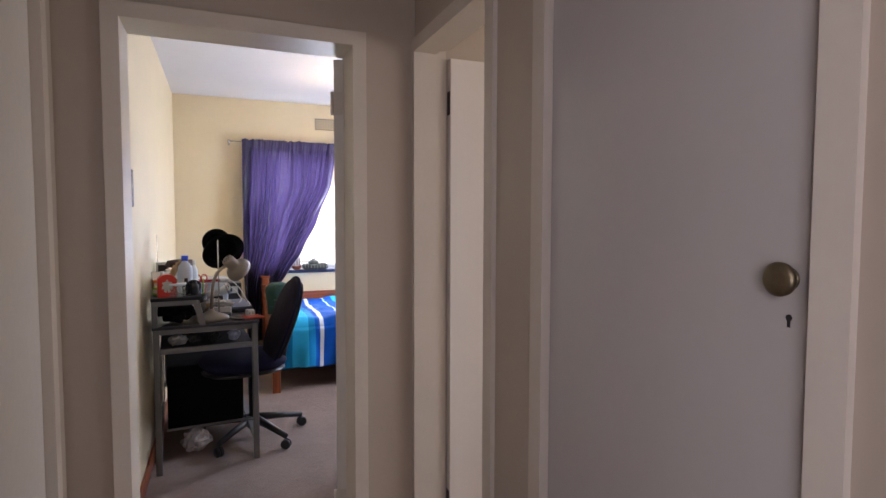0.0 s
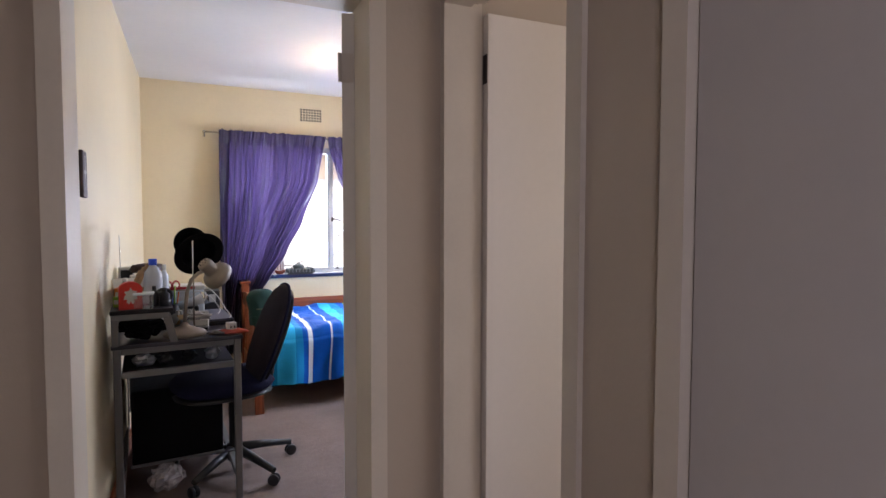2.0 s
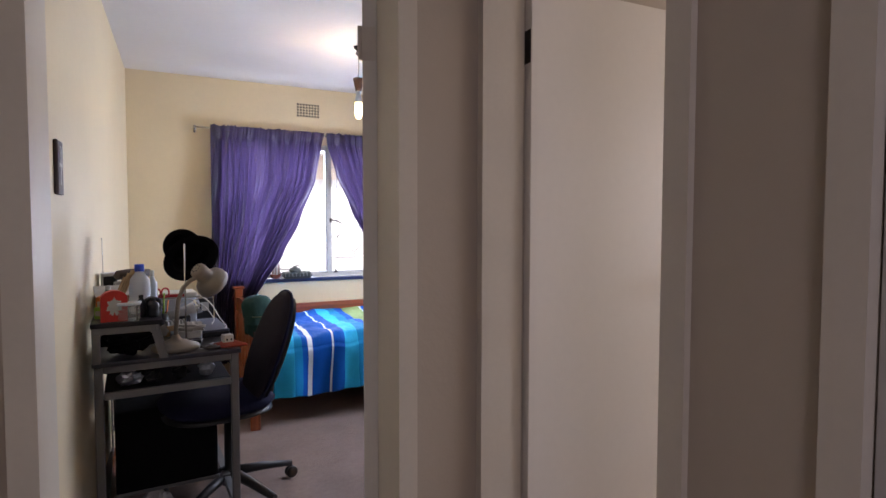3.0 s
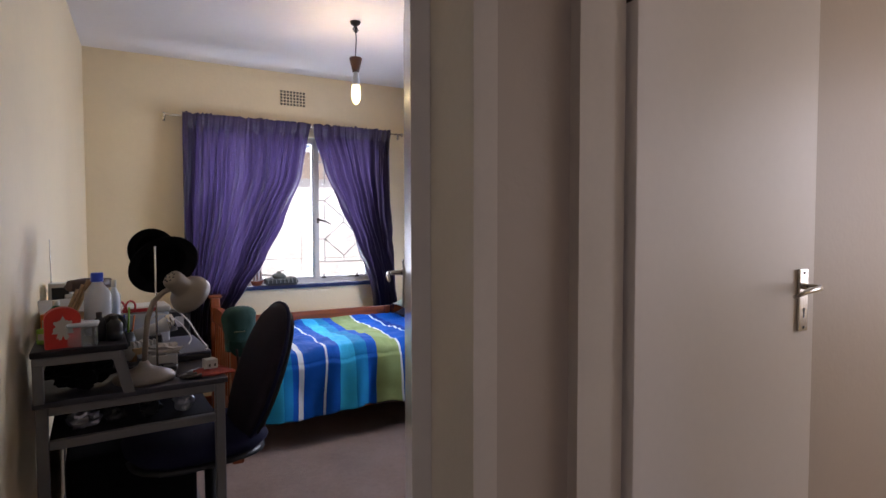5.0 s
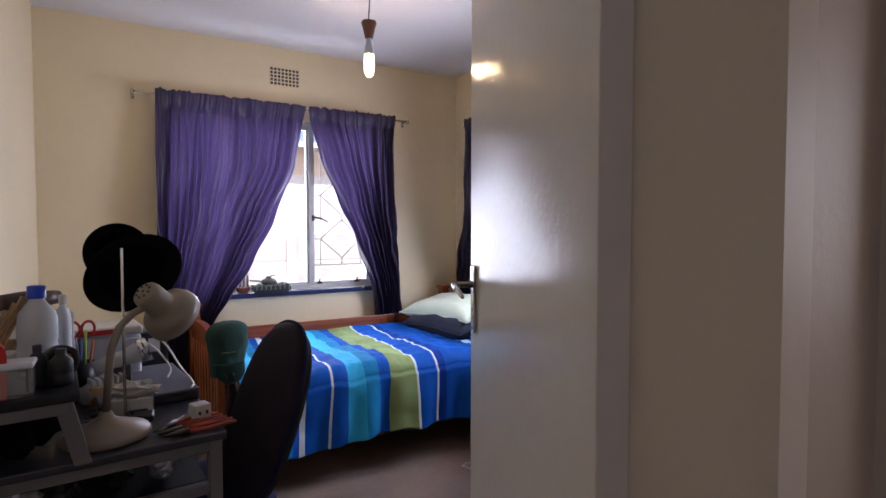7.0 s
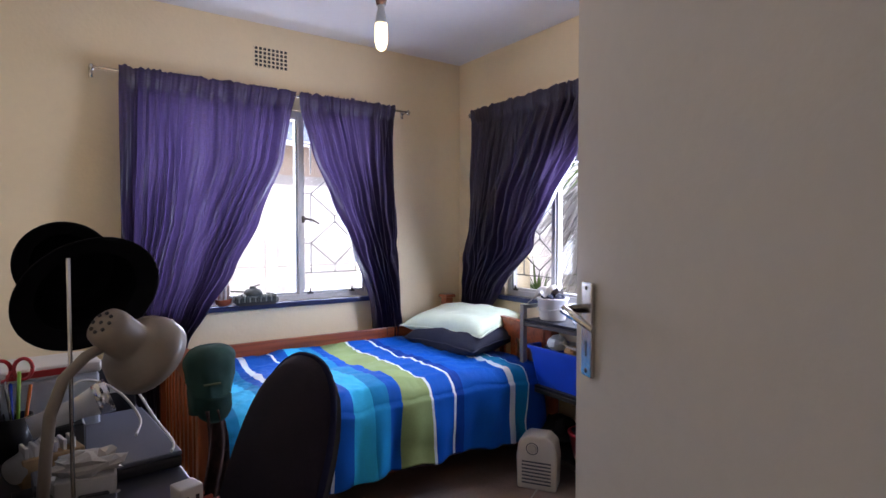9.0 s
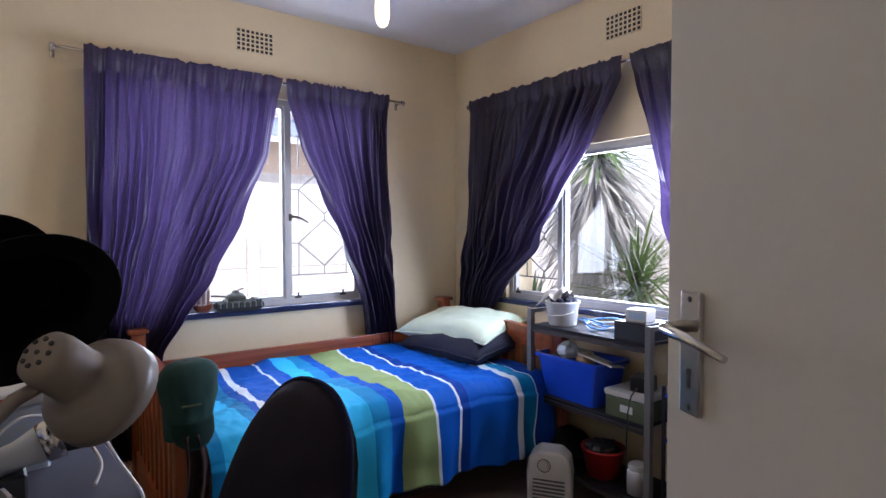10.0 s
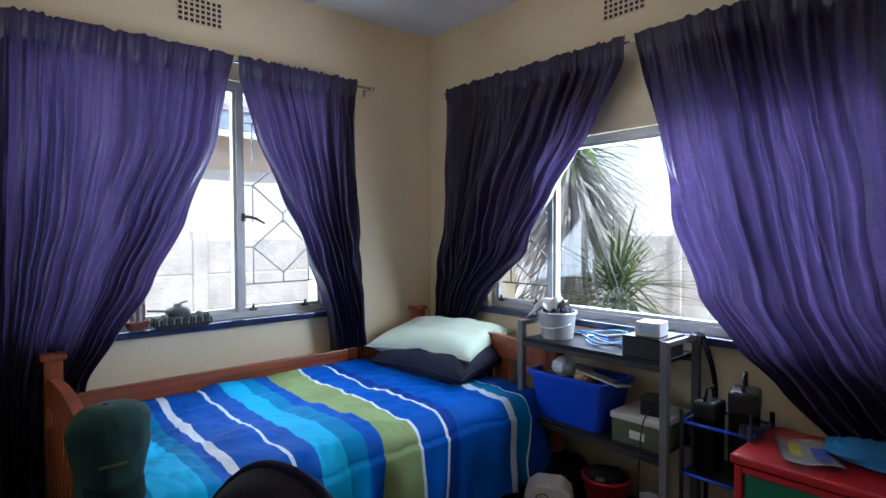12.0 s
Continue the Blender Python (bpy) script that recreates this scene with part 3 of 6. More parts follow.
def curtain(label, place, outer, inner, z_top, z_end, folds, seed, slack=0.03):
    """A gathered curtain; place(u, depth, z) puts a point on its wall; outer and inner are its two edges from the top down."""
    t = thing("curtain", label, "curtain", group="purple curtains")
    rnd = random.Random(seed)
    ph = [rnd.uniform(0, 6.28) for _ in range(6)]
    bm = bmesh.new()

    def fn(u, v):
        head = max(0.0, 1 - v / 0.035)
        ruffle = head * (0.013 * noise.noise((u * 22, seed, 0)) + 0.009 * noise.noise((u * 55, seed, 3)))
        z = z_top + ruffle + (z_end - z_top) * v
        a, b = along(outer, z), along(inner, z)
        w = u + 0.035 * math.sin(9 * u + ph[0] + 1.5 * v) * (1 - u) * u * 4
        sway = noise.noise((u * 3.0, v * 2.2, seed * 7.0))
        pull = max(0.0, v - 0.25)
        amp = (0.012 + 0.92 * slack * min(1, v * 2.2)) * (0.72 + 1.1 * noise.noise((u * 6, v * 1.4, seed)))
        k = folds * (u + 0.11 * sway + 0.02 * noise.noise((u * 8, v * 3, seed + 2.0)))
        d = amp * math.sin(6.283 * k + ph[1]) + 0.16 * amp * math.sin(6.283 * 2.3 * k + ph[2] + 2 * v)
        d += 0.011 * noise.noise((u * folds * 2.3, v * 1.3, seed + 5.0)) * max(0.6, 1 - v)
        d += 0.010 * noise.noise((u * folds * 5.2 + 2 * sway, v * 2.0, seed + 21.0)) + 0.006 * noise.noise((u * folds * 9.0, v * 3.2, seed + 23.0))
        crease = noise.noise((u * 5 + v * 7, v * 11 - u * 6, seed + 31.0))
        d += 0.030 * crease * max(0.0, 1 - abs(v - 0.55) / 0.22) * (1 - u * 0.5)
        d += (0.022 + 0.03 * pull) * noise.noise((u * 9 + 4 * pull, v * 5 - 3 * u, seed + 11.0)) * min(1, 2 * v)
        p = a + (b - a) * w + 0.006 * sway * v
        if v < 0.05:
            d = d * 0.4 - 0.019 * max(0.0, 1 - (v / 0.05) ** 2) - 0.004
        return place(p, d, z)
    sheet(bm, int(folds * 24), 110, fn)
    part("cloth", bm, M_CURTAIN, t)
    return t


def curtain_rod(label, place, a, b, z):
    t = thing("curtain_rod", label, "curtain rod", group="curtain rods")
    bm = bmesh.new()
    tube(bm, [place(a, 0, z), place(b, 0, z)], 0.0065, 10)
    part("rod", bm, M_CHROME, t)
    for u in (a + 0.012 * (1 if b > a else -1), b - 0.012 * (1 if b > a else -1)):
        bm = bmesh.new()
        p0, p1 = Vector(place(u, 0, z)), Vector(place(u, 0.085, z))
        tube(bm, [p0, p1], 0.005, 8)
        tube(bm, [p1 + (p0 - p1) * 0.02 + Vector((0, 0, -0.03)), p1 + (p0 - p1) * 0.02 + Vector((0, 0, 0.012))], 0.009, 8)
        tube(bm, [p0 + Vector((0, 0, -0.018)), p0 + Vector((0, 0, 0.012))], 0.008, 8)
        part("bracket", bm, M_CHROME, t)


def north(u, d, z):
    return (u, NY - 0.085 + d, z)


def east(u, d, z):
    return (EX - 0.085 + d, u, z)


curtain_rod("thin chrome curtain rod on wall brackets", north, -0.08, 1.66, 2.062)
curtain_rod("long thin chrome curtain rod on wall brackets", east, 5.31, 2.75, 2.062)
curtain("purple satin curtain swept aside, its foot behind the bed", north, [(0.04, 2.1), (0.035, 1.2), (0.06, 0.25)],
        [(0.905, 2.1), (0.89, 2.01), (0.84, 1.7), (0.70, 1.35), (0.565, 1.09), (0.43, 0.88), (0.33, 0.72), (0.27, 0.5), (0.26, 0.25)], 2.085, 0.25, 12, 3, 0.026)
curtain("narrow purple satin curtain drawn aside behind the bed rail", north, [(1.54, 2.1), (1.545, 1.48), (1.60, 0.73), (1.60, 0.4)],
        [(0.915, 2.1), (0.925, 2.02), (1.01, 1.76), (1.125, 1.49), (1.255, 1.19), (1.365, 0.91), (1.40, 0.72), (1.41, 0.4)], 2.085, 0.42, 9, 5, 0.022)
curtain("dark purple satin curtain swept towards the room corner", east, [(5.26, 2.1), (5.32, 1.33), (5.36, 0.86), (5.36, 0.45)],
        [(4.165, 2.1), (4.18, 2.01), (4.31, 1.77), (4.53, 1.48), (4.71, 1.21), (5.01, 0.94), (5.10, 0.8), (5.13, 0.45)], 2.085, 0.45, 11, 8, 0.022)
curtain("purple satin curtain with daylight glowing through the weave", east, [(2.86, 2.1), (2.88, 0.35)],
        [(4.13, 2.1), (4.12, 2.02), (4.045, 1.67), (3.975, 1.36), (3.865, 1.06), (3.73, 0.88), (3.60, 0.76), (3.42, 0.6), (3.35, 0.35)], 2.085, 0.35, 15, 12, 0.020)


# ---- air vents ----
def air_vent(label, m, w, h, nx, nz):
    """A vent brick with a grid of square holes: a black sheet for the shade in them, and crossing bars."""
    t = thing("air_vent", label, "air vent", group="air vents")
    t.matrix_world = m
    # black sheet flush with the wall stands in for shade inside the holes
    bm = bmesh.new()
    box(bm, (0, -0.001, 0), (w, 0.0, h))
    part("hole_shade", bm, M_BLACK, t)
    bm = bmesh.new()
    px, pz = w / nx, h / nz
    for k in range(nx + 1):
        x0, x1 = max(0, k * px - px * 0.16), min(w, k * px + px * 0.16)
        box(bm, (x0, -0.004, 0), (x1, -0.001, h))
    for k in range(nz + 1):
        z0, z1 = max(0, k * pz - pz * 0.16), min(h, k * pz + pz * 0.16)
        box(bm, (0, -0.0038, z0), (w, -0.0011, z1))
    part("grille", bm, M_CREAM, t)


air_vent("cream painted vent brick with square holes", pose(0.70, NY, 2.218), 0.190, 0.114, 8, 5)
air_vent("cream painted vent brick with square holes", pose(EX, 4.335, 2.215, 0, 0, -90), 0.195, 0.114, 8, 5)


# ---- bed ----
BX0, BX1, BY0, BY1 = 0.19, 1.97, 4.46, 5.43


def quilt_mat():
    """Striped cotton: bands across the bed's length in blues, teal, white and lime."""
    m = mat("striped_quilt_cotton", (0.02, 0.14, 0.55), 0.75, vary=0.10, scale=7, bump=0.10, bump_scale=500, spec=0.15)
    n, l = m.node_tree.nodes, m.node_tree.links
    at = n.new("ShaderNodeAttribute")
    at.attribute_name = "run"
    cr = n.new("ShaderNodeValToRGB")
    cr.color_ramp.interpolation = "CONSTANT"
    blue, deep, teal, sky, white, lime = (0.001, 0.085, 0.43), (0.001, 0.040, 0.27), (0.002, 0.21, 0.47), (0.02, 0.44, 0.78), (0.66, 0.74, 0.82), (0.25, 0.34, 0.14)
    spots = [(0.26, teal), (0.34, sky), (0.46, teal), (0.51, blue), (0.545, white), (0.58, blue), (0.713, white), (0.724, blue), (0.80, sky), (0.895, teal), (0.968, blue), (1.037, lime), (1.178, white),
             (1.190, blue), (1.305, white), (1.317, deep), (1.36, blue), (1.645, white), (1.685, teal), (1.78, white), (1.79, deep)]
    stops = [(max(0.0, (x - BX0 - 0.075) / (BX1 - BX0 - 0.16)), c) for x, c in spots]
    e = cr.color_ramp.elements
    e[0].position, e[0].color = stops[0][0], (*stops[0][1], 1)
    e[1].position, e[1].color = stops[1][0], (*stops[1][1], 1)
    for p, c in stops[2:]:
        k = e.new(p)
        k.color = (*c, 1)
    l.new(at.outputs["Fac"], cr.inputs[0])
    b = n["Principled BSDF"]
    old = b.inputs["Base Color"].links[0].from_node
    mix = n.new("ShaderNodeVectorMath")
    mix.operation = "SCALE"
    l.new(cr.outputs[0], mix.inputs[0])
    l.new(old.inputs["Scale"].links[0].from_socket, mix.inputs["Scale"])
    l.new(mix.outputs[0], b.inputs["Base Color"])
    return m


M_QUILT = quilt_mat()
M_PILLOW = mat("pale_mint_cotton", (0.62, 0.72, 0.56), 0.8, vary=0.06, scale=6, bump=0.12, bump_scale=300, sheen=0.2)
M_NAVY = mat("dark_navy_cotton", (0.007, 0.009, 0.026), 0.85, vary=0.2, scale=8, bump=0.15, bump_scale=300)
M_MATTRESS = mat("grey_mattress_ticking", (0.18, 0.18, 0.20), 0.9, vary=0.1, scale=12)

bed = thing("bed", "red-brown pine single bed with slatted foot end", "bed")
for x, y, top in ((BX0, BY1, 0.83), (BX0, BY0, 0.80), (BX1 - 0.06, BY1, 0.85), (BX1 - 0.06, BY0, 0.85)):
    bm = bmesh.new()
    box(bm, (x, y - 0.035, F0), (x + 0.06, y + 0.025, top), 0.008, seg=2)
    box(bm, (x - 0.012, y - 0.047, top), (x + 0.072, y + 0.037, top + 0.022), 0.008, seg=2)
    part("post", bm, M_BEDWOOD_Z, bed)
for x, n in ((BX0 + 0.012, "foot_rail"), (BX1 - 0.048, "head_rail")):
    bm = bmesh.new()
    for k in range(14):
        y0, y1 = BY0 + 0.025 + (BY1 - 0.06 - BY0) * k / 14, BY0 + 0.025 + (BY1 - 0.06 - BY0) * (k + 1) / 14
        za, zb = 0.765 + 0.035 * math.sin(math.pi * k / 14), 0.765 + 0.035 * math.sin(math.pi * (k + 1) / 14)
        v = [bm.verts.new(p) for p in ((x, y0, za - 0.10), (x + 0.034, y0, za - 0.10), (x + 0.034, y1, zb - 0.10), (x, y1, zb - 0.10), (x, y0, za), (x + 0.034, y0, za), (x + 0.034, y1, zb), (x, y1, zb))]
        for f in ((0, 1, 2, 3), (4, 7, 6, 5), (0, 4, 5, 1), (3, 2, 6, 7)) + (((0, 3, 7, 4), (1, 5, 6, 2))):
            bm.faces.new([v[i] for i in f])
    bmesh.ops.remove_doubles(bm, verts=bm.verts, dist=0.0005)
    part(n, bm, M_BEDWOOD, bed)
    bm = bmesh.new()
    box(bm, (x, BY0 + 0.025, 0.20), (x + 0.034, BY1 - 0.035, 0.31), 0.005)
    part(n, bm, M_BEDWOOD, bed)
    for k in range(9):
        y = BY0 + 0.07 + k * 0.098
        bm = bmesh.new()
        box(bm, (x + 0.008, y, 0.30), (x + 0.026, y + 0.045, 0.69 + 0.03 * math.sin(math.pi * (k + 0.5) / 9)), 0.004)
        part("slat", bm, M_BEDWOOD_Z, bed)
bm = bmesh.new()
box(bm, (BX0 + 0.06, BY1 - 0.012, 0.40), (BX1 - 0.06, BY1 + 0.014, 0.69), 0.006, seg=2)
part("back_rail", bm, M_BEDWOOD, bed)
bm = bmesh.new()
box(bm, (BX0 + 0.06, BY0 + 0.045, 0.22), (BX1 - 0.06, BY0 + 0.069, 0.33), 0.005, seg=2)
part("side_rail", bm, M_BEDWOOD, bed)
bm = bmesh.new()
box(bm, (BX0 + 0.06, BY0 + 0.075, 0.24), (BX1 - 0.06, BY1 - 0.014, 0.28))
part("slatted_base", bm, M_BEDWOOD, bed)
bm = bmesh.new()
box(bm, (BX0 + 0.065, BY0 + 0.07, 0.29), (BX1 - 0.065, BY1 - 0.02, 0.555), 0.05, seg=4)
solid("mattress", bm, M_MATTRESS, "grey ticking mattress lying on the bed base", "mattress")

# quilt: one sheet over the top and down the near side
bm = bmesh.new()
NU, NV = 270, 140


def quilt_point(u, v):
    x = BX0 + 0.075 + (BX1 - BX0 - 0.16) * u
    L = v * 1.255
    top, r = 0.865, 0.06
    puff = 0.026 * noise.noise((x * 2.5, L * 2.2, 1.0)) + 0.012 * noise.noise((x * 8, L * 5, 5.0)) + 0.006 * abs(noise.noise((x * 18 + L * 6, L * 9, 2.0))) + 0.0035 * abs(noise.noise((x * 30 - L * 16, L * 12 + x * 9, 6.0))) + 0.024 * abs(noise.noise((x * 5 + L * 2, L * 3, 8.0))) - 0.016 * abs(noise.noise((x * 3 - L * 9, L * 4 + x * 2, 12.0))) ** 0.7
    zt = 0.578 + 0.02 * math.sin(math.pi * u) + puff
    if L < top:
        y, z = BY1 - 0.02 - L, zt + 0.025 * math.exp(-(L / 0.12) ** 2)
    elif L < top + r * 1.57:
        a = (L - top) / r
        y, z = BY1 - 0.02 - top - r * math.sin(a), zt - r * (1 - math.cos(a))
    else:
        d = L - top - r * 1.57
        wave = 0.020 * math.sin(x * 17 + 3 * noise.noise((x * 3, 0, 2.0))) + 0.009 * math.sin(x * 41 + 1.0 + 4 * d) + 0.022 * noise.noise((x * 6, d * 5, 3.0)) - 0.012
        y, z = BY1 - 0.02 - top - r - 0.012 - 0.05 * d - wave * min(1, d * 5), zt - r - d
        x += 0.10 * d * noise.noise((x * 2, 3.0, 1.0))
    return Vector((x, y, z))


lay = bm.verts.layers.float.new("run")
g = sheet(bm, NU, NV, quilt_point)
for i, row in enumerate(g):
    for j, v in enumerate(row):
        v[lay] = min(0.9999, max(0.0, i / NU + 0.010 * noise.noise((i * 0.012, j * 0.018, 4.0)) + 0.002 * noise.noise((i * 0.03, j * 0.05, 2.0))))
quilt = thing("quilt", "blue, turquoise, white and lime striped quilt on the bed", "quilt")
cover = part("cover", bm, M_QUILT, quilt)
sm = cover.modifiers.new("thickness", "SOLIDIFY")
sm.thickness, sm.offset = 0.012, -1

bm = bmesh.new()
tube(bm, [quilt_point(k / 60, 1.0) + Vector((0, -0.002, -0.002)) for k in range(61)], 0.006, 6)
part("hem", bm, M_NAVY, quilt, "dark stitched hem")


def pillow(name, label, at, turn, tilt, w, d, h, material, seed):
    t = thing(name, label, "pillow")
    t.matrix_world = pose(*at, tilt, 0, turn)
    bm = bmesh.new()
    for s in (1, -1):
        def fn(u, v, s=s):
            a, b = 2 * u - 1, 2 * v - 1
            e = max(0.0, (1 - a ** 4) * (1 - b ** 4)) ** 0.55
            pinch = 1 - 0.10 * (1 - abs(a)) * abs(b) ** 3
            px = w / 2 * a * (1 - 0.09 * (1 - b * b) * abs(a) ** 3)
            py = d / 2 * b * (1 - 0.09 * (1 - a * a) * abs(b) ** 3) * pinch
            crease = 0.016 * noise.noise((a * 2.5, b * 2.5, seed + s)) + 0.008 * abs(noise.noise((a * 6 + 3 * b, b * 6, seed)))
            return Vector((px, py, s * h / 2 * e + crease * e))
        sheet(bm, 28, 22, fn)
    bmesh.ops.remove_doubles(bm, verts=bm.verts, dist=0.0008)
    part("cover", bm, material, t)
    bm = bmesh.new()
    rim = []
    for k in range(80):
        a = k / 80 * 4
        e, f = int(a), 2 * (a - int(a)) - 1
        x, y = ((f, -1), (1, f), (-f, 1), (-1, -f))[e]
        rim.append(Vector((w / 2 * x * (1 - 0.09 * (1 - y * y) * abs(x) ** 3), d / 2 * y * (1 - 0.09 * (1 - x * x) * abs(y) ** 3) * (1 - 0.10 * (1 - abs(x)) * abs(y) ** 3), 0.002 * math.sin(k))))
    tube(bm, rim + [rim[0]], 0.004, 6)
    part("piping", bm, material, t)
    return t


pillow("pillow", "dark navy pillow lying under a pale one", (1.76, 5.03, 0.665), 98, -6, 0.60, 0.40, 0.15, M_NAVY, 2)
pillow("pillow", "pale mint-green cotton pillow on a dark pillow", (1.82, 5.09, 0.748), 105, -9, 0.62, 0.46, 0.14, M_PILLOW, 7)


# ---- desk ----
def blob(bm, at, size, seed, rough=0.35, u=14, v=10):
    """A crumpled lump."""
    def fn(a, b):
        th, ph = a * 6.28318, b * math.pi
        d = Vector((math.sin(ph) * math.cos(th), math.sin(ph) * math.sin(th), -math.cos(ph)))
        k = 1 + rough * noise.noise(d * 2.2 + Vector((seed, 0, 0))) + 0.5 * rough * noise.noise(d * 6 + Vector((0, seed, 0)))
        return Vector(at) + Vector((d.x * size[0] * k, d.y * size[1] * k, d.z * size[2] * k))
    sheet(bm, u, v, fn, smooth=False)
    bmesh.ops.remove_doubles(bm, verts=bm.verts, dist=0.0004)


DESK_AT, DESK_TURN = (-0.484, 3.255, F0), 4.0
DH = 0.82 - F0
desk = thing("computer_desk", "small grey steel and black laminate computer desk, cluttered", "desk", DESK_AT, DESK_TURN)
bm = bmesh.new()
box(bm, (0, 0, DH - 0.018), (0.52, 0.98, DH), 0.004, seg=2)
part("tabletop", bm, M_DESKTOP, desk)
bm = bmesh.new()
box(bm, (0.0, -0.03, DH + 0.132), (0.235, 0.62, DH + 0.15), 0.004, seg=2)
part("raised_shelf", bm, M_LAPTOP, desk)
for y in (-0.02, 0.58):
    bm = bmesh.new()
    v = [bm.verts.new(p) for p in ((0.19, y, DH + 0.132), (0.222, y, DH + 0.132), (0.252, y, DH), (0.222, y, DH), (0.19, y + 0.022, DH + 0.132), (0.222, y + 0.022, DH + 0.132), (0.252, y + 0.022, DH), (0.222, y + 0.022, DH))]
    for f in ((0, 1, 2, 3), (7, 6, 5, 4), (0, 4, 5, 1), (1, 5, 6, 2), (2, 6, 7, 3), (3, 7, 4, 0)):
        bm.faces.new([v[i] for i in f])
    part("bracket", bm, M_GREYSTEEL, desk)
    bm = bmesh.new()
    box(bm, (0.004, y, DH), (0.03, y + 0.022, DH + 0.132), 0.002)
    part("bracket", bm, M_GREYSTEEL, desk)
bm = bmesh.new()
box(bm, (0.004, -0.026, DH + 0.108), (0.215, -0.004, DH + 0.132), 0.002)
part("shelf_rail", bm, M_GREYSTEEL, desk)
for x in (0.006, 0.482):
    for y in (0.01, 0.93):
        bm = bmesh.new()
        box(bm, (x, y, 0), (x + 0.03, y + 0.03, DH - 0.018), 0.003)
        part("leg", bm, M_GREYSTEEL, desk)
    bm = bmesh.new()
    box(bm, (x, 0.04, 0.10), (x + 0.03, 0.93, 0.125), 0.003)
    part("side_rail", bm, M_GREYSTEEL, desk)
for y, z0, z1 in ((0.012, DH - 0.045, DH - 0.018), (0.012, DH - 0.145, DH - 0.118), (0.935, DH - 0.12, DH - 0.018), (0.935, 0.2, 0.23)):
    bm = bmesh.new()
    box(bm, (0.036, y, z0), (0.482, y + 0.022, z1), 0.003)
    part("rail", bm, M_GREYSTEEL, desk)
bm = bmesh.new()
box(bm, (0.036, 0.036, DH - 0.125), (0.482, 0.60, DH - 0.118))
part("lower_tray", bm, M_LAPTOP, desk)
bm = bmesh.new()
box(bm, (0.04, 0.90, 0.23), (0.48, 0.915, DH - 0.12))
part("back_panel", bm, M_BLACK, desk)
deskm = pose(*DESK_AT, 0, 0, DESK_TURN)
TZ, SZ, RZ = DH, DH + 0.15, DH - 0.118     # heights of the top, the raised shelf and the tray above the floor


def on_desk(x, y, z):
    """The world place of a spot on the desk, x from its wall side, y from its front."""
    return deskm @ Vector((x, y, z))


def thing_on(name, label, category, x, y, z, turn=0, group=""):
    return thing(name, label, category, on_desk(x, y, z), DESK_TURN + turn, group)


t = thing_on("storage_crate", "black fabric storage crate under the desk", "crate", 0.26, 0.50, 0.13)
bm = bmesh.new()
box(bm, (-0.20, -0.22, 0), (0.20, 0.36, 0.36), 0.012, seg=2)
part("body", bm, M_BLACKCLOTH, t)
for s in (-0.205, 0.19):
    bm = bmesh.new()
    box(bm, (-0.205, s - 0.02, 0.0), (0.205, s - 0.005, 0.014), 0.002)
    part("edge_bar", bm, M_GREYSTEEL, t)
for x in (0.006, 0.482):
    bm = bmesh.new()
    box(bm, (x, 0.28, 0.125), (x + 0.03, 0.86, 0.131))
    part("crate_runner", bm, M_GREYSTEEL, desk)

# desk lamp
t = thing_on("desk_lamp", "beige enamelled gooseneck desk lamp with a bell shade", "desk lamp", 0.286, 0.12, TZ)
bm = bmesh.new()
lathe(bm, [(0, 0.0), (0.088, 0.0), (0.092, 0.006), (0.086, 0.018), (0.05, 0.032), (0.02, 0.045), (0.012, 0.06), (0, 0.062)], None, 32)
part("base", bm, M_BEIGEPL, t)
bm = bmesh.new()
neck = [(0, 0, 0.055), (0.006, -0.010, 0.14), (0.012, -0.008, 0.20), (0.030, 0.002, 0.250), (0.060, 0.014, 0.278), (0.091, 0.028, 0.290)]
tube(bm, neck, 0.0085, 12)
part("neck", bm, M_BEIGEPL, t)
ax = Vector((0.64, 0.42, -0.62)).normalized()
m = Matrix.Translation((0.105, 0.034, 0.305)) @ ax.to_track_quat("Z", "Y").to_matrix().to_4x4()
bm = bmesh.new()
lathe(bm, [(0, -0.036), (0.022, -0.035), (0.031, -0.028), (0.034, -0.015), (0.034, 0.022), (0.036, 0.030), (0.050, 0.036), (0.062, 0.046), (0.069, 0.062), (0.070, 0.082), (0.068, 0.082), (0.066, 0.063), (0.058, 0.048), (0.046, 0.040), (0.032, 0.034), (0.028, -0.02), (0, -0.03)], m, 36)
shade = part("shade", bm, M_BEIGEPL, t)
for k in range(9):
    a = 2 * math.pi * k / 8
    r = 0.017 if k < 8 else 0
    bm = bmesh.new()
    tube(bm, [m @ Vector((r * math.cos(a), r * math.sin(a), -0.0375)), m @ Vector((r * math.cos(a), r * math.sin(a), -0.034))], 0.003, 8)
    part("vent_hole", bm, M_BLACK, shade)
bm = bmesh.new()
lathe(bm, [(0, 0.02), (0.014, 0.03), (0.024, 0.05), (0.026, 0.062), (0.02, 0.076), (0, 0.082)], m, 20)
part("bulb", bm, M_WHITEPL, t)
bm = bmesh.new()
tube(bm, [(-0.03, 0.02, 0.03), (-0.032, 0.021, 0.04)], 0.008, 10)
part("switch", bm, M_BLACK, t)

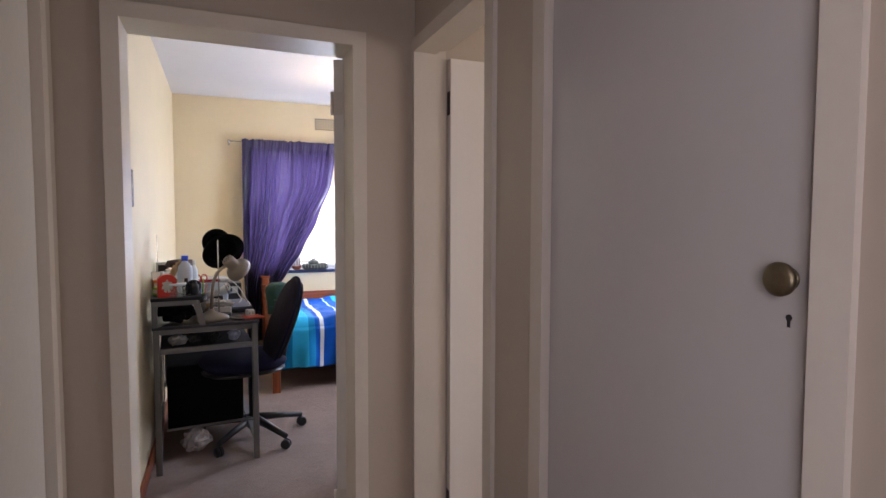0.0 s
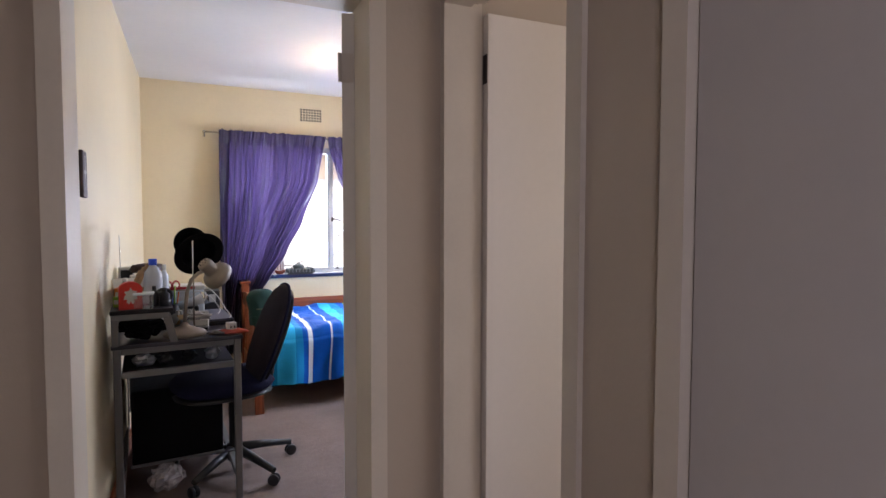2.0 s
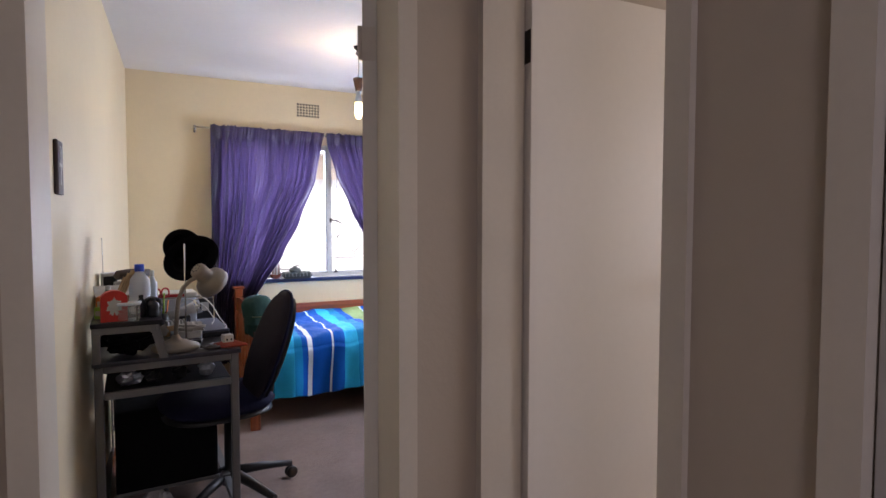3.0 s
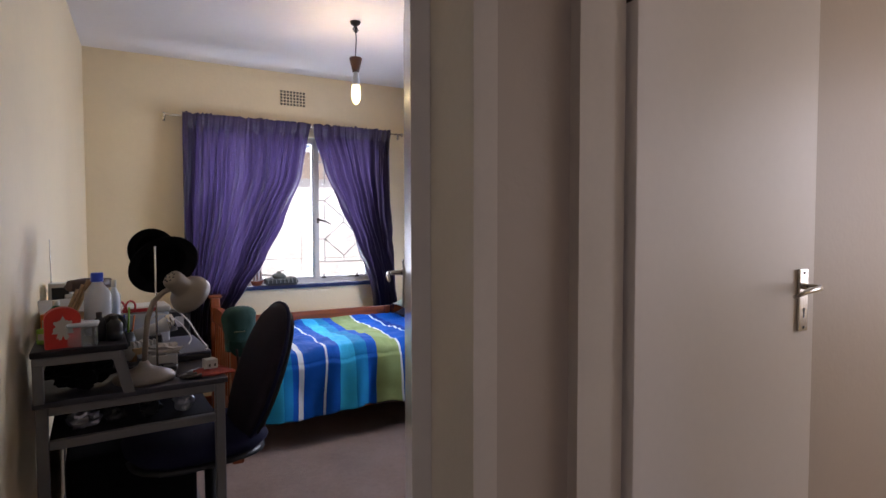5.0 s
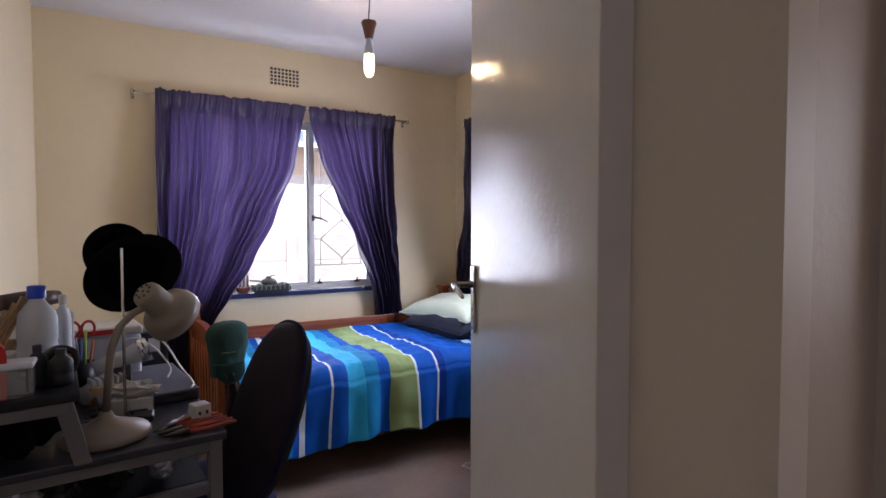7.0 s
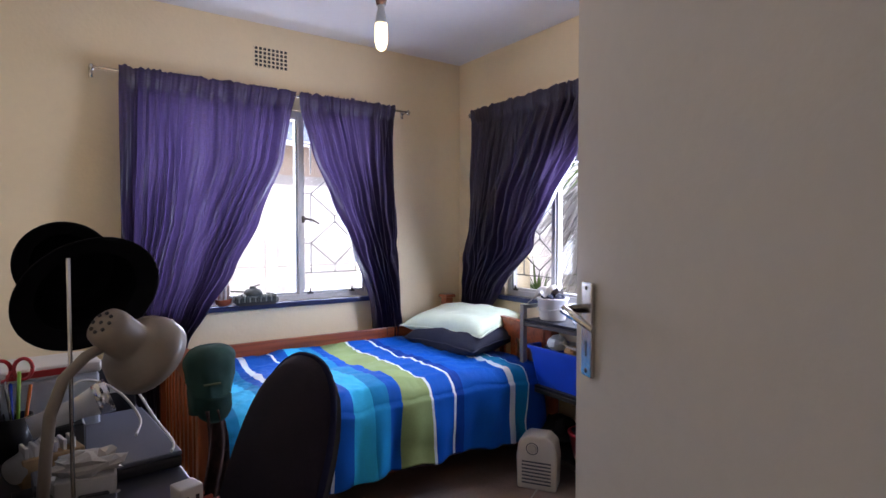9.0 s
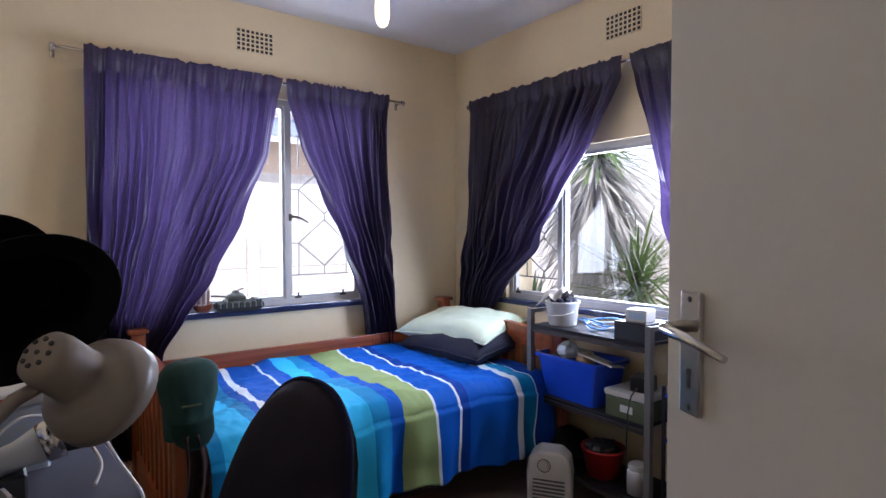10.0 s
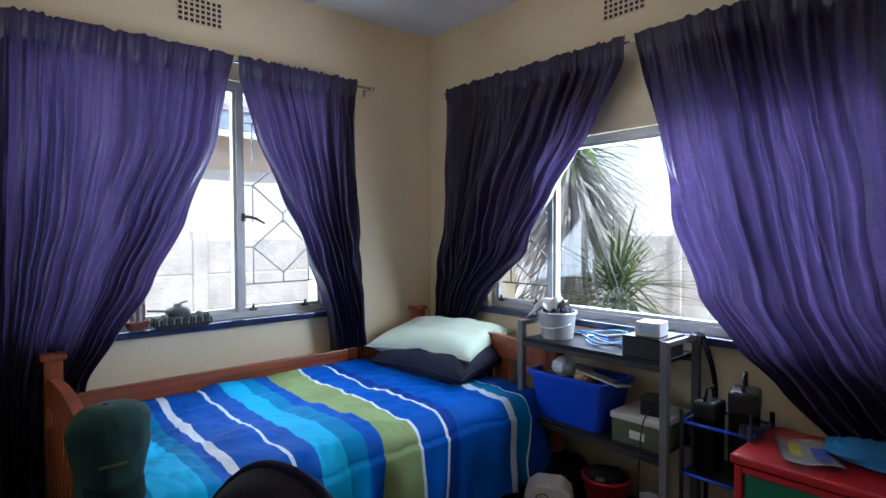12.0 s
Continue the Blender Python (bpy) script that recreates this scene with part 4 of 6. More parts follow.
# hats on a thin stand
t = thing_on("hat_stand", "thin metal rod stand on a small foot", "stand", 0.328, 0.165, TZ)
bm = bmesh.new()
lathe(bm, [(0, 0), (0.05, 0), (0.05, 0.006), (0.01, 0.012), (0.004, 0.02), (0, 0.02)], None, 20)
part("foot", bm, M_DARKMETAL, t)
bm = bmesh.new()
tube(bm, [(0, 0, 0.012), (0, 0, 0.43)], 0.0032, 8)
part("rod", bm, M_CHROME, t)
for lab, at, m, r in (("black felt bowler hat hung on a thin rod", (-0.141, 3.555, 1.186), pose(0, 0, 0, -82, 0, 4) @ pose(0, 0, 0, 0, 0, -33) @ Matrix.Diagonal((1.12, 0.88, 1, 1)), 0.105),
                      ("second black felt hat hung behind the first", (-0.172, 3.64, 1.232), pose(0, 0, 0, -86, -6, -8), 0.080)):
    t = thing("black_hat", lab, "hat", at, group="black hats")
    bm = bmesh.new()
    lathe(bm, [(r * 0.70, 0.0), (r * 0.88, -0.004), (r * 0.97, -0.010), (r, -0.018), (r * 0.985, -0.021), (r * 0.90, -0.010), (r * 0.70, -0.005)], m, 40)
    part("brim", bm, M_BLACKCLOTH, t)
    bm = bmesh.new()
    lathe(bm, [(r * 0.71, -0.003), (r * 0.72, 0.03), (r * 0.70, 0.06), (r * 0.60, 0.085), (r * 0.38, 0.1), (0, 0.104)], m, 40)
    part("crown", bm, M_BLACKCLOTH, t)
    bm = bmesh.new()
    lathe(bm, [(r * 0.715, 0.002), (r * 0.735, 0.012), (r * 0.735, 0.026), (r * 0.722, 0.03)], m, 40)
    part("band", bm, M_BLACK, t)

# red card box with a pale leaf print
t = thing_on("card_box", "red arched card box printed with a pale leaf", "box", 0.075, 0.02, SZ, 6)
bm = bmesh.new()
pts = [(-0.043, 0), (0.043, 0), (0.043, 0.085)] + [(0.043 * math.cos(a), 0.085 + 0.03 * math.sin(a)) for a in (math.pi * k / 10 for k in range(1, 10))] + [(-0.043, 0.085)]
f0 = [bm.verts.new((x, -0.02, z)) for x, z in pts]
f1 = [bm.verts.new((x, 0.02, z)) for x, z in pts]
bm.faces.new(f0)
bm.faces.new(f1[::-1])
for k in range(len(pts)):
    bm.faces.new((f0[k], f1[k], f1[(k + 1) % len(pts)], f0[(k + 1) % len(pts)]))
b = part("box_body", bm, M_REDCARD, t)
bm = bmesh.new()
cv = bm.verts.new((0, -0.0212, 0.055))
ring = []
for k in range(36):
    a = 2 * math.pi * k / 36
    r = 0.017 + 0.009 * abs(math.cos(3.5 * (a - math.pi / 2))) + 0.003 * math.sin(13 * a)
    ring.append(bm.verts.new((r * math.cos(a), -0.0212, 0.055 + r * 1.3 * math.sin(a))))
for k in range(36):
    bm.faces.new((cv, ring[k], ring[(k + 1) % 36]))
part("leaf_print", bm, M_PALE, b, "pale grey leaf print")


def bottle(x, y, z, r, h, body, cap, label, capcol):
    t = thing_on("bottle", label, "bottle", x, y, z)
    bm = bmesh.new()
    lathe(bm, [(0, 0), (r * 0.92, 0), (r, 0.008), (r, h * 0.30), (r * 0.95, h * 0.34), (r, h * 0.38), (r, h * 0.62), (r * 0.9, h * 0.70), (r * 0.45, h * 0.82), (r * 0.38, h * 0.85), (r * 0.38, h * 0.90), (0, h * 0.90)], None, 28)
    part("body", bm, body, t)
    bm = bmesh.new()
    lathe(bm, [(r * 0.46, h * 0.86), (r * 0.46, h), (r * 0.40, h * 1.01), (0, h * 1.01)], None, 20)
    part("cap", bm, capcol, t)
    return t


bottle(0.163, 0.22, SZ, 0.039, 0.195, M_BOTTLE, None, "milky plastic bottle with a blue cap", M_BLUEPL)
bottle(0.212, 0.33, SZ, 0.018, 0.16, M_BOTTLE, None, "slim pale spray bottle", M_WHITEPL)
bottle(0.165, 0.075, SZ, 0.018, 0.085, M_BLACK, None, "short black plastic canister", M_BLACK)
bottle(0.205, 0.06, SZ, 0.022, 0.075, M_BLACK, None, "small dark glass jar with a black lid", M_BLACK)
bottle(0.05, 0.25, SZ, 0.022, 0.11, M_GREENPL, None, "small green plastic bottle", M_WHITEPL)
t = thing_on("plastic_tub", "clear rectangular plastic tub with a lid", "tub", 0.125, 0.015, SZ, -4)
bm = bmesh.new()
box(bm, (-0.036, -0.03, 0), (0.036, 0.03, 0.058), 0.006, seg=2)
part("tub", bm, M_CLEARPL, t)
bm = bmesh.new()
box(bm, (-0.039, -0.033, 0.058), (0.039, 0.033, 0.068), 0.003)
part("lid", bm, M_MILKY, t)
t = thing_on("tape_roll", "black and yellow roll of tape", "tape", 0.20, 0.13, SZ)
bm = bmesh.new()
lathe(bm, [(0.022, 0), (0.036, 0), (0.036, 0.02), (0.022, 0.02), (0.022, 0)], pose(0, 0, 0.036, 90, 0, 20), 28)
part("tape", bm, M_BLACK, t)
bm = bmesh.new()
lathe(bm, [(0.0205, 0.001), (0.0225, 0.001), (0.0225, 0.019), (0.0205, 0.019), (0.0205, 0.001)], pose(0, 0, 0.036, 90, 0, 20), 28)
part("core", bm, mat("yellow_core", (0.55, 0.36, 0.02), 0.5), t)
t = thing_on("wooden_sticks", "bundle of pale wooden sticks leaning on the wall", "sticks", 0.08, 0.16, SZ)
for k in range(4):
    bm = bmesh.new()
    tube(bm, [(-0.03 + 0.008 * k, 0.0, 0.004), (0.03 + 0.014 * k, 0.02 + 0.02 * k, 0.15 + 0.012 * k)], 0.0045, 6)
    part("stick", bm, M_WOODLIGHT, t)
t = thing_on("cardboard_house", "small pale cardboard model house", "model house", 0.06, 0.42, SZ, 10)
bm = bmesh.new()
box(bm, (-0.06, -0.045, 0), (0.06, 0.045, 0.055))
part("walls", bm, M_WOODLIGHT, t)
for s in (1, -1):
    bm = bmesh.new()
    box(bm, (-0.07, 0, 0), (0.07, 0.068, 0.004), m=Matrix.Translation((0, 0, 0.092)) @ Matrix.Rotation(-s * 0.62, 4, "X") @ (Matrix() if s > 0 else Matrix.Rotation(math.pi, 4, "Z")))
    part("roof", bm, M_PALE, t)
t = thing_on("radio", "small white and black radio with a raised aerial", "radio", 0.045, 0.60, SZ, 5)
bm = bmesh.new()
box(bm, (-0.035, -0.06, 0), (0.035, 0.0, 0.14), 0.006, seg=2)
part("case", bm, M_WHITEPL, t)
bm = bmesh.new()
box(bm, (-0.026, -0.063, 0.06), (0.026, -0.0605, 0.125))
part("front_grille", bm, M_BLACK, t)
bm = bmesh.new()
tube(bm, [(-0.025, -0.02, 0.14), (-0.027, -0.02, 0.30)], 0.002, 6)
part("aerial", bm, M_CHROME, t)
t = thing_on("hair_dryer", "dark plastic hair dryer lying on a box", "hair dryer", 0.14, 0.50, SZ + 0.10, 30)
bm = bmesh.new()
tube(bm, [(-0.07, 0, 0.035), (-0.02, 0, 0.035), (0.04, 0, 0.035), (0.075, 0, 0.035)], [0.020, 0.025, 0.022, 0.018], 16)
part("barrel", bm, M_BROWNPL, t)
bm = bmesh.new()
tube(bm, [(-0.02, 0, 0.03), (-0.03, 0.05, 0.028), (-0.035, 0.09, 0.02)], [0.018, 0.016, 0.014], 10)
part("grip", bm, M_BLACK, t)
t = thing_on("storage_box", "grey-white card box on the raised shelf", "box", 0.15, 0.50, SZ, 3)
bm = bmesh.new()
box(bm, (-0.085, -0.05, 0), (0.085, 0.05, 0.10), 0.003)
part("body", bm, M_PALE, t)
t = thing_on("plastic_case", "white lidded plastic case with red trim", "case", 0.30, 0.66, TZ, 3)
bm = bmesh.new()
box(bm, (-0.11, -0.07, 0), (0.11, 0.07, 0.15), 0.012, seg=3)
part("body", bm, M_MILKY, t)
bm = bmesh.new()
box(bm, (-0.114, -0.074, 0.15), (0.114, 0.074, 0.178), 0.010, seg=3)
part("lid", bm, M_WHITEPL, t)
bm = bmesh.new()
box(bm, (-0.06, -0.078, 0.158), (0.06, -0.0735, 0.172))
part("latch", bm, M_REDPL, t)
t = thing_on("speaker_box", "black boxed device with pale labels", "box", 0.425, 0.80, TZ, -4)
bm = bmesh.new()
box(bm, (-0.085, -0.06, 0), (0.085, 0.06, 0.125), 0.004, seg=2)
part("body", bm, M_BLACK, t)
for k, (x, w) in enumerate(((-0.055, 0.03), (0.045, 0.035))):
    bm = bmesh.new()
    box(bm, (x - w / 2, -0.0615, 0.06), (x + w / 2, -0.060, 0.105))
    part("label_patch", bm, M_PALE, t)
t = thing_on("wooden_block", "small plywood block box with slots", "box", 0.31, 0.40, TZ, 12)
bm = bmesh.new()
box(bm, (-0.05, -0.025, 0), (0.05, 0.025, 0.055), 0.002)
part("body", bm, M_WOODLIGHT, t)
for k in range(6):
    bm = bmesh.new()
    box(bm, (-0.045 + k * 0.015, -0.02, 0.055), (-0.039 + k * 0.015, 0.02, 0.075), 0.001)
    part("blade_sheath", bm, M_WHITEPL, t)
t = thing_on("paper_box", "torn white card box with crumpled paper", "box", 0.355, 0.27, TZ, -10)
bm = bmesh.new()
box(bm, (-0.045, -0.03, 0), (0.045, 0.03, 0.045), 0.002)
part("body", bm, M_WHITEPL, t)
bm = bmesh.new()
blob(bm, (0.0, 0.0, 0.06), (0.055, 0.035, 0.022), 3, 0.6)
part("paper", bm, M_PALE, t)
t = thing_on("torch", "white plastic torch standing at a slant", "torch", 0.34, 0.46, TZ)
bm = bmesh.new()
tube(bm, [(-0.06, 0.0, 0.085), (0.02, 0.0, 0.11), (0.05, 0, 0.12)], [0.022, 0.022, 0.03], 14)
part("barrel", bm, M_WHITEPL, t)
bm = bmesh.new()
tube(bm, [(0.05, 0, 0.12), (0.075, 0, 0.128)], [0.032, 0.036], 16)
part("lens_head", bm, M_CHROME, t)
bm = bmesh.new()
box(bm, (-0.03, -0.03, 0), (0.03, 0.03, 0.085), 0.004)
part("stand_block", bm, M_BLACK, t)
t = thing_on("laptop", "closed slate-grey laptop lying flat", "laptop", 0.40, 0.47, TZ, 2)
bm = bmesh.new()
box(bm, (-0.125, -0.17, 0.0), (0.115, 0.19, 0.022), 0.006, seg=2)
part("base", bm, M_BLACK, t)
bm = bmesh.new()
box(bm, (-0.125, -0.17, 0.0225), (0.115, 0.19, 0.032), 0.004, seg=2)
part("lid", bm, M_GREYCARD, t)
t = thing_on("plug_cube", "small white cube plug adapter", "adapter", 0.485, 0.12, TZ, 12)
bm = bmesh.new()
box(bm, (-0.02, -0.02, 0), (0.02, 0.02, 0.042), 0.004, seg=2)
part("body", bm, M_WHITEPL, t)
for k in (-0.009, 0.009):
    bm = bmesh.new()
    box(bm, (k - 0.003, -0.0208, 0.018), (k + 0.003, -0.0198, 0.027))
    part("socket_hole", bm, M_BLACK, t)
for k in range(3):
    t = thing_on("pliers", "pliers with red rubber grips, lying closed", "pliers", 0.44 - 0.01 * k, 0.035 + 0.028 * k, TZ, 8 + 7 * k, "pliers on the desk")
    for s in (-1, 1):
        bm = bmesh.new()
        tube(bm, [(0.0, s * 0.004, 0.008), (0.04, s * 0.013, 0.008), (0.09, s * 0.010, 0.008), (0.11, s * 0.012, 0.008)], [0.003, 0.005, 0.005, 0.004], 8)
        part("grip", bm, M_GRIP, t)
    bm = bmesh.new()
    tube(bm, [(0.004, 0, 0.008), (-0.02, 0, 0.008), (-0.05, 0, 0.008)], [0.008, 0.007, 0.003], 8)
    part("jaw", bm, M_DARKMETAL, t)
rnd = random.Random(4)
for k in range(11):
    x, y = rnd.uniform(0.26, 0.46), rnd.uniform(0.05, 0.36)
    t = thing_on("small_tool", "small dark tool lying among desk clutter", "tool", x, y, TZ, rnd.uniform(0, 180), "desk clutter")
    bm = bmesh.new()
    L = rnd.uniform(0.03, 0.08)
    tube(bm, [(-L, 0, 0.007), (L * 0.2, 0, 0.007), (L * 0.25, 0, 0.006), (L, 0, 0.005)], [0.007, 0.007, 0.003, 0.002], 8)
    part("shaft", bm, rnd.choice([M_BLACK, M_DARKMETAL, M_GREYSTEEL, M_WHITEPL]), t)
for k in range(6):
    x, y = 0.30 + rnd.uniform(-0.02, 0.10), 0.15 + 0.05 * k
    t = thing_on("small_box", "small dark plastic box among desk clutter", "box", x, y, TZ, rnd.uniform(-30, 30), "desk clutter boxes")
    bm = bmesh.new()
    w, d, h = rnd.uniform(0.015, 0.03), rnd.uniform(0.012, 0.025), rnd.uniform(0.015, 0.035)
    box(bm, (-w, -d, 0), (w, d, h), 0.003)
    part("body", bm, rnd.choice([M_BLACK, M_BLACK, M_WHITEPL, M_GREYCARD]), t)
for k, (x, y, sx) in enumerate(((0.12, 0.05, 0.045), (0.20, 0.055, 0.03), (0.40, 0.06, 0.03), (0.30, 0.06, 0.035))):
    t = thing_on("crumpled_wrap", "crumpled silver foil wrap on the desk tray", "wrap", x, y + 0.05, RZ, 20 * k, "crumpled wraps")
    bm = bmesh.new()
    blob(bm, (0, 0, 0.028), (sx, 0.032, 0.028), k + 1, 0.45)
    part("foil", bm, M_FOIL if k % 2 == 0 else M_BLACK, t)
t = thing_on("dark_cloth", "dark bundled cloth under the raised shelf", "cloth", 0.11, 0.10, TZ)
bm = bmesh.new()
blob(bm, (0, 0.03, 0.055), (0.09, 0.08, 0.052), 5, 0.5, 22, 16)
part("cloth", bm, M_BLACKCLOTH, t)
# coloured odds and ends on and behind the raised shelf
M_ORANGE = mat("orange_plastic", (0.60, 0.14, 0.02), 0.45, vary=0.1, scale=12)
M_LIME = mat("lime_plastic", (0.22, 0.42, 0.04), 0.45, vary=0.1, scale=12)
t = thing_on("scissors", "red-handled scissors standing in a pot", "scissors", 0.255, 0.56, TZ)
for s in (-1, 1):
    bm = bmesh.new()
    tube(bm, [(0.018 * s + 0.016 * math.cos(a), 0, 0.185 + 0.022 * math.sin(a)) for a in (2 * math.pi * k / 16 for k in range(17))], 0.004, 6)
    part("handle_ring", bm, M_REDPL, t)
    bm = bmesh.new()
    tube(bm, [(0.012 * s, 0, 0.165), (-0.003 * s, 0, 0.02)], [0.004, 0.002], 6)
    part("blade", bm, M_CHROME, t)
bm = bmesh.new()
lathe(bm, [(0, 0), (0.03, 0), (0.034, 0.09), (0.031, 0.09), (0.027, 0.006), (0, 0.006)], None, 20)
part("pot", bm, M_BLACK, t)
for k in range(4):
    bm = bmesh.new()
    tube(bm, [(0.012 * math.cos(k * 1.7), 0.012 * math.sin(k * 1.7), 0.01), (0.03 * math.cos(k * 1.7), 0.03 * math.sin(k * 1.7), 0.15 + 0.012 * k)], 0.0035, 6)
    part("pen", bm, (M_ORANGE, M_BLUEPL, M_BLACK, M_LIME)[k], t)
t = thing_on("paper_cup", "white paper cup tipped on its side", "cup", 0.275, 0.40, TZ + 0.0, 40)
bm = bmesh.new()
lathe(bm, [(0, 0), (0.024, 0), (0.034, 0.075), (0.036, 0.077), (0.032, 0.075), (0.023, 0.004), (0, 0.004)], pose(-0.03, 0, 0.034, 0, 84, 0), 22)
part("cup", bm, M_WHITEPL, t)
for k, (x, y, w, d, h, ma, lab) in enumerate(((0.035, 0.10, 0.022, 0.018, 0.045, M_LIME, "small lime green packet on the shelf"), (0.03, 0.33, 0.02, 0.03, 0.06, M_ORANGE, "orange plastic box on the shelf"),
                                              (0.21, 0.42, 0.018, 0.02, 0.05, M_BLUEPL, "blue plastic box on the shelf"), (0.10, 0.55, 0.05, 0.03, 0.045, M_WOODLIGHT, "plain brown card box on the shelf"),
                                              (0.19, 0.21, 0.016, 0.016, 0.055, M_GREYCARD, "grey tin on the shelf"), (0.10, 0.33, 0.03, 0.02, 0.03, M_PALE, "pale folded paper stack on the shelf"))):
    t = thing_on("small_packet", lab, "packet", x, y, SZ, 17 * k - 30)
    bm = bmesh.new()
    box(bm, (-w, -d, 0), (w, d, h), 0.003)
    b = part("packet_body", bm, ma, t)
    bm = bmesh.new()
    box(bm, (-w * 0.7, -d - 0.001, h * 0.3), (w * 0.7, -d - 0.0002, h * 0.7))
    part("label_patch", bm, M_PALE, b)
for k in range(3):
    t = thing_on("paper_sheet", "loose white paper scrap on the desk", "paper", 0.30 + 0.035 * k, 0.20 + 0.045 * ((k * 3) % 5), TZ + 0.0335 if k > 2 else TZ + 0.0005, 25 * k, "paper scraps")
    bm = bmesh.new()
    sheet(bm, 6, 6, lambda u, v: Vector((0.06 * (u - 0.5), 0.045 * (v - 0.5), 0.002 + 0.008 * (u - 0.5) ** 2 + 0.005 * noise.noise((u * 3, v * 3, k * 2.0)) ** 2)))
    part("sheet", bm, M_WHITEPL if k % 2 else M_PALE, t)
# cables
for k, (label, pts, ma) in enumerate((("white mains cable looped over the laptop", [(0.36, 0.62, 0.125), (0.42, 0.60, 0.16), (0.47, 0.55, 0.12), (0.50, 0.46, 0.06), (0.515, 0.36, 0.035), (0.50, 0.30, 0.037)], M_WHITEPL),
                                      ("grey cable curling among the clutter", [(0.30, 0.50, 0.10), (0.37, 0.53, 0.15), (0.44, 0.56, 0.11), (0.48, 0.52, 0.05), (0.46, 0.44, 0.037)], M_PALE))):
    t = thing_on("cable", label, "cable", 0, 0, TZ)
    bm = bmesh.new()
    pts = [Vector(p) for p in pts]
    fine = []
    for i in range(len(pts) - 1):
        p0, p1, p2, p3 = pts[max(i - 1, 0)], pts[i], pts[i + 1], pts[min(i + 2, len(pts) - 1)]
        for q in range(6):
            s = q / 6
            fine.append(0.5 * ((2 * p1) + (p2 - p0) * s + (2 * p0 - 5 * p1 + 4 * p2 - p3) * s * s + (3 * p1 - p0 - 3 * p2 + p3) * s ** 3))
    tube(bm, fine + [pts[-1]], 0.003, 6)
    part("wire", bm, ma, t)

# ---- office chair ----
CH = (0.010, 3.635, F0)
t = thing("office_chair", "dark charcoal office chair with worn padded back", "chair", CH, 7)
for k in range(5):
    a = radians(7.5 - 72 * k)
    ca, sa = math.cos(a), math.sin(a)
    bm = bmesh.new()
    tube(bm, [(0.02 * ca, 0.02 * sa, 0.115), (0.15 * ca, 0.15 * sa, 0.10), (0.305 * ca, 0.305 * sa, 0.072)], [0.026, 0.021, 0.015], 8)
    arm = part("base_arm", bm, M_BLACK, t)
    c = Vector((0.305 * ca, 0.305 * sa, 0.028))
    for s in (-1, 1):
        bm = bmesh.new()
        lathe(bm, [(0, 0), (0.024, 0.0), (0.028, 0.003), (0.028, 0.013), (0.024, 0.016), (0, 0.016)], Matrix.Translation(c) @ Matrix.Rotation(a + 0.6 * k, 4, "Z") @ Matrix.Translation((0, s * 0.011 - 0.008, 0)) @ Matrix.Rotation(-math.pi / 2, 4, "X"), 16)
        part("castor", bm, M_BLACK, arm)
bm = bmesh.new()
tube(bm, [(0, 0, 0.06), (0, 0, 0.14), (0, 0, 0.145), (0, 0, 0.43)], [0.036, 0.036, 0.024, 0.024], 14)
part("gas_column", bm, M_BLACK, t)
bm = bmesh.new()


def pad(bm, w, d, h, m, dome=0.25, power=3.0):
    for s in (1, -1):
        def fn(u, v, s=s):
            th, r = u * 6.28318, v
            c, q = math.cos(th), math.sin(th)
            k = (abs(c) ** power + abs(q) ** power) ** (-1 / power)
            e = (1 - r ** 5) ** 0.6
            return m @ Vector((w / 2 * r * c * k, d / 2 * r * q * k, s * h / 2 * e * (1 + dome * (1 - r * r))))
        sheet(bm, 36, 9, fn)
    bmesh.ops.remove_doubles(bm, verts=bm.verts, dist=0.0006)


pad(bm, 0.48, 0.46, 0.085, pose(-0.06, -0.05, 0.49))
part("seat", bm, M_SEAT, t, "navy cloth seat pad")
bm = bmesh.new()
pad(bm, 0.46, 0.42, 0.04, pose(-0.06, -0.05, 0.445), 0.0)
part("seat_shell", bm, M_BLACK, t)
BACK = pose(0.152, -0.11, 0.715) @ pose(0, 0, 0, 0, -70, 0)
bm = bmesh.new()
pad(bm, 0.54, 0.37, 0.075, BACK, 0.2, 2.4)
back = part("backrest", bm, M_CHAIR, t, "worn charcoal padded back")
bm = bmesh.new()
rim = []
for k in range(49):
    th = 2 * math.pi * k / 48
    q = (abs(math.cos(th)) ** 2.4 + abs(math.sin(th)) ** 2.4) ** (-1 / 2.4)
    rim.append(BACK @ Vector((0.269 * math.cos(th) * q, 0.184 * math.sin(th) * q, -0.004)))
tube(bm, rim, 0.007, 8, cap=False)
part("piping", bm, M_SEAT, back, "navy edge piping")
bm = bmesh.new()
pad(bm, 0.50, 0.34, 0.03, BACK @ Matrix.Translation((0, 0, -0.034)), 0.0, 2.4)
part("back_shell", bm, M_BLACK, t)
bm = bmesh.new()
tube(bm, [(0.0, 0.0, 0.42), (0.13, -0.07, 0.42), (0.155, -0.11, 0.46), (0.18, -0.11, 0.64)], 0.016, 10)
part("back_bar", bm, M_BLACK, t)
t2 = thing("plastic_bag", "crumpled clear plastic bag on the carpet", "bag", (-0.30, 3.55, F0))
bm = bmesh.new()
blob(bm, (0, 0, 0.062), (0.075, 0.07, 0.062), 9, 0.3, 26, 18)
part("bag", bm, mat("thin_bag_film", (0.45, 0.42, 0.42), 0.2, vary=0.2, scale=9, bump=0.6, bump_scale=25), t2)

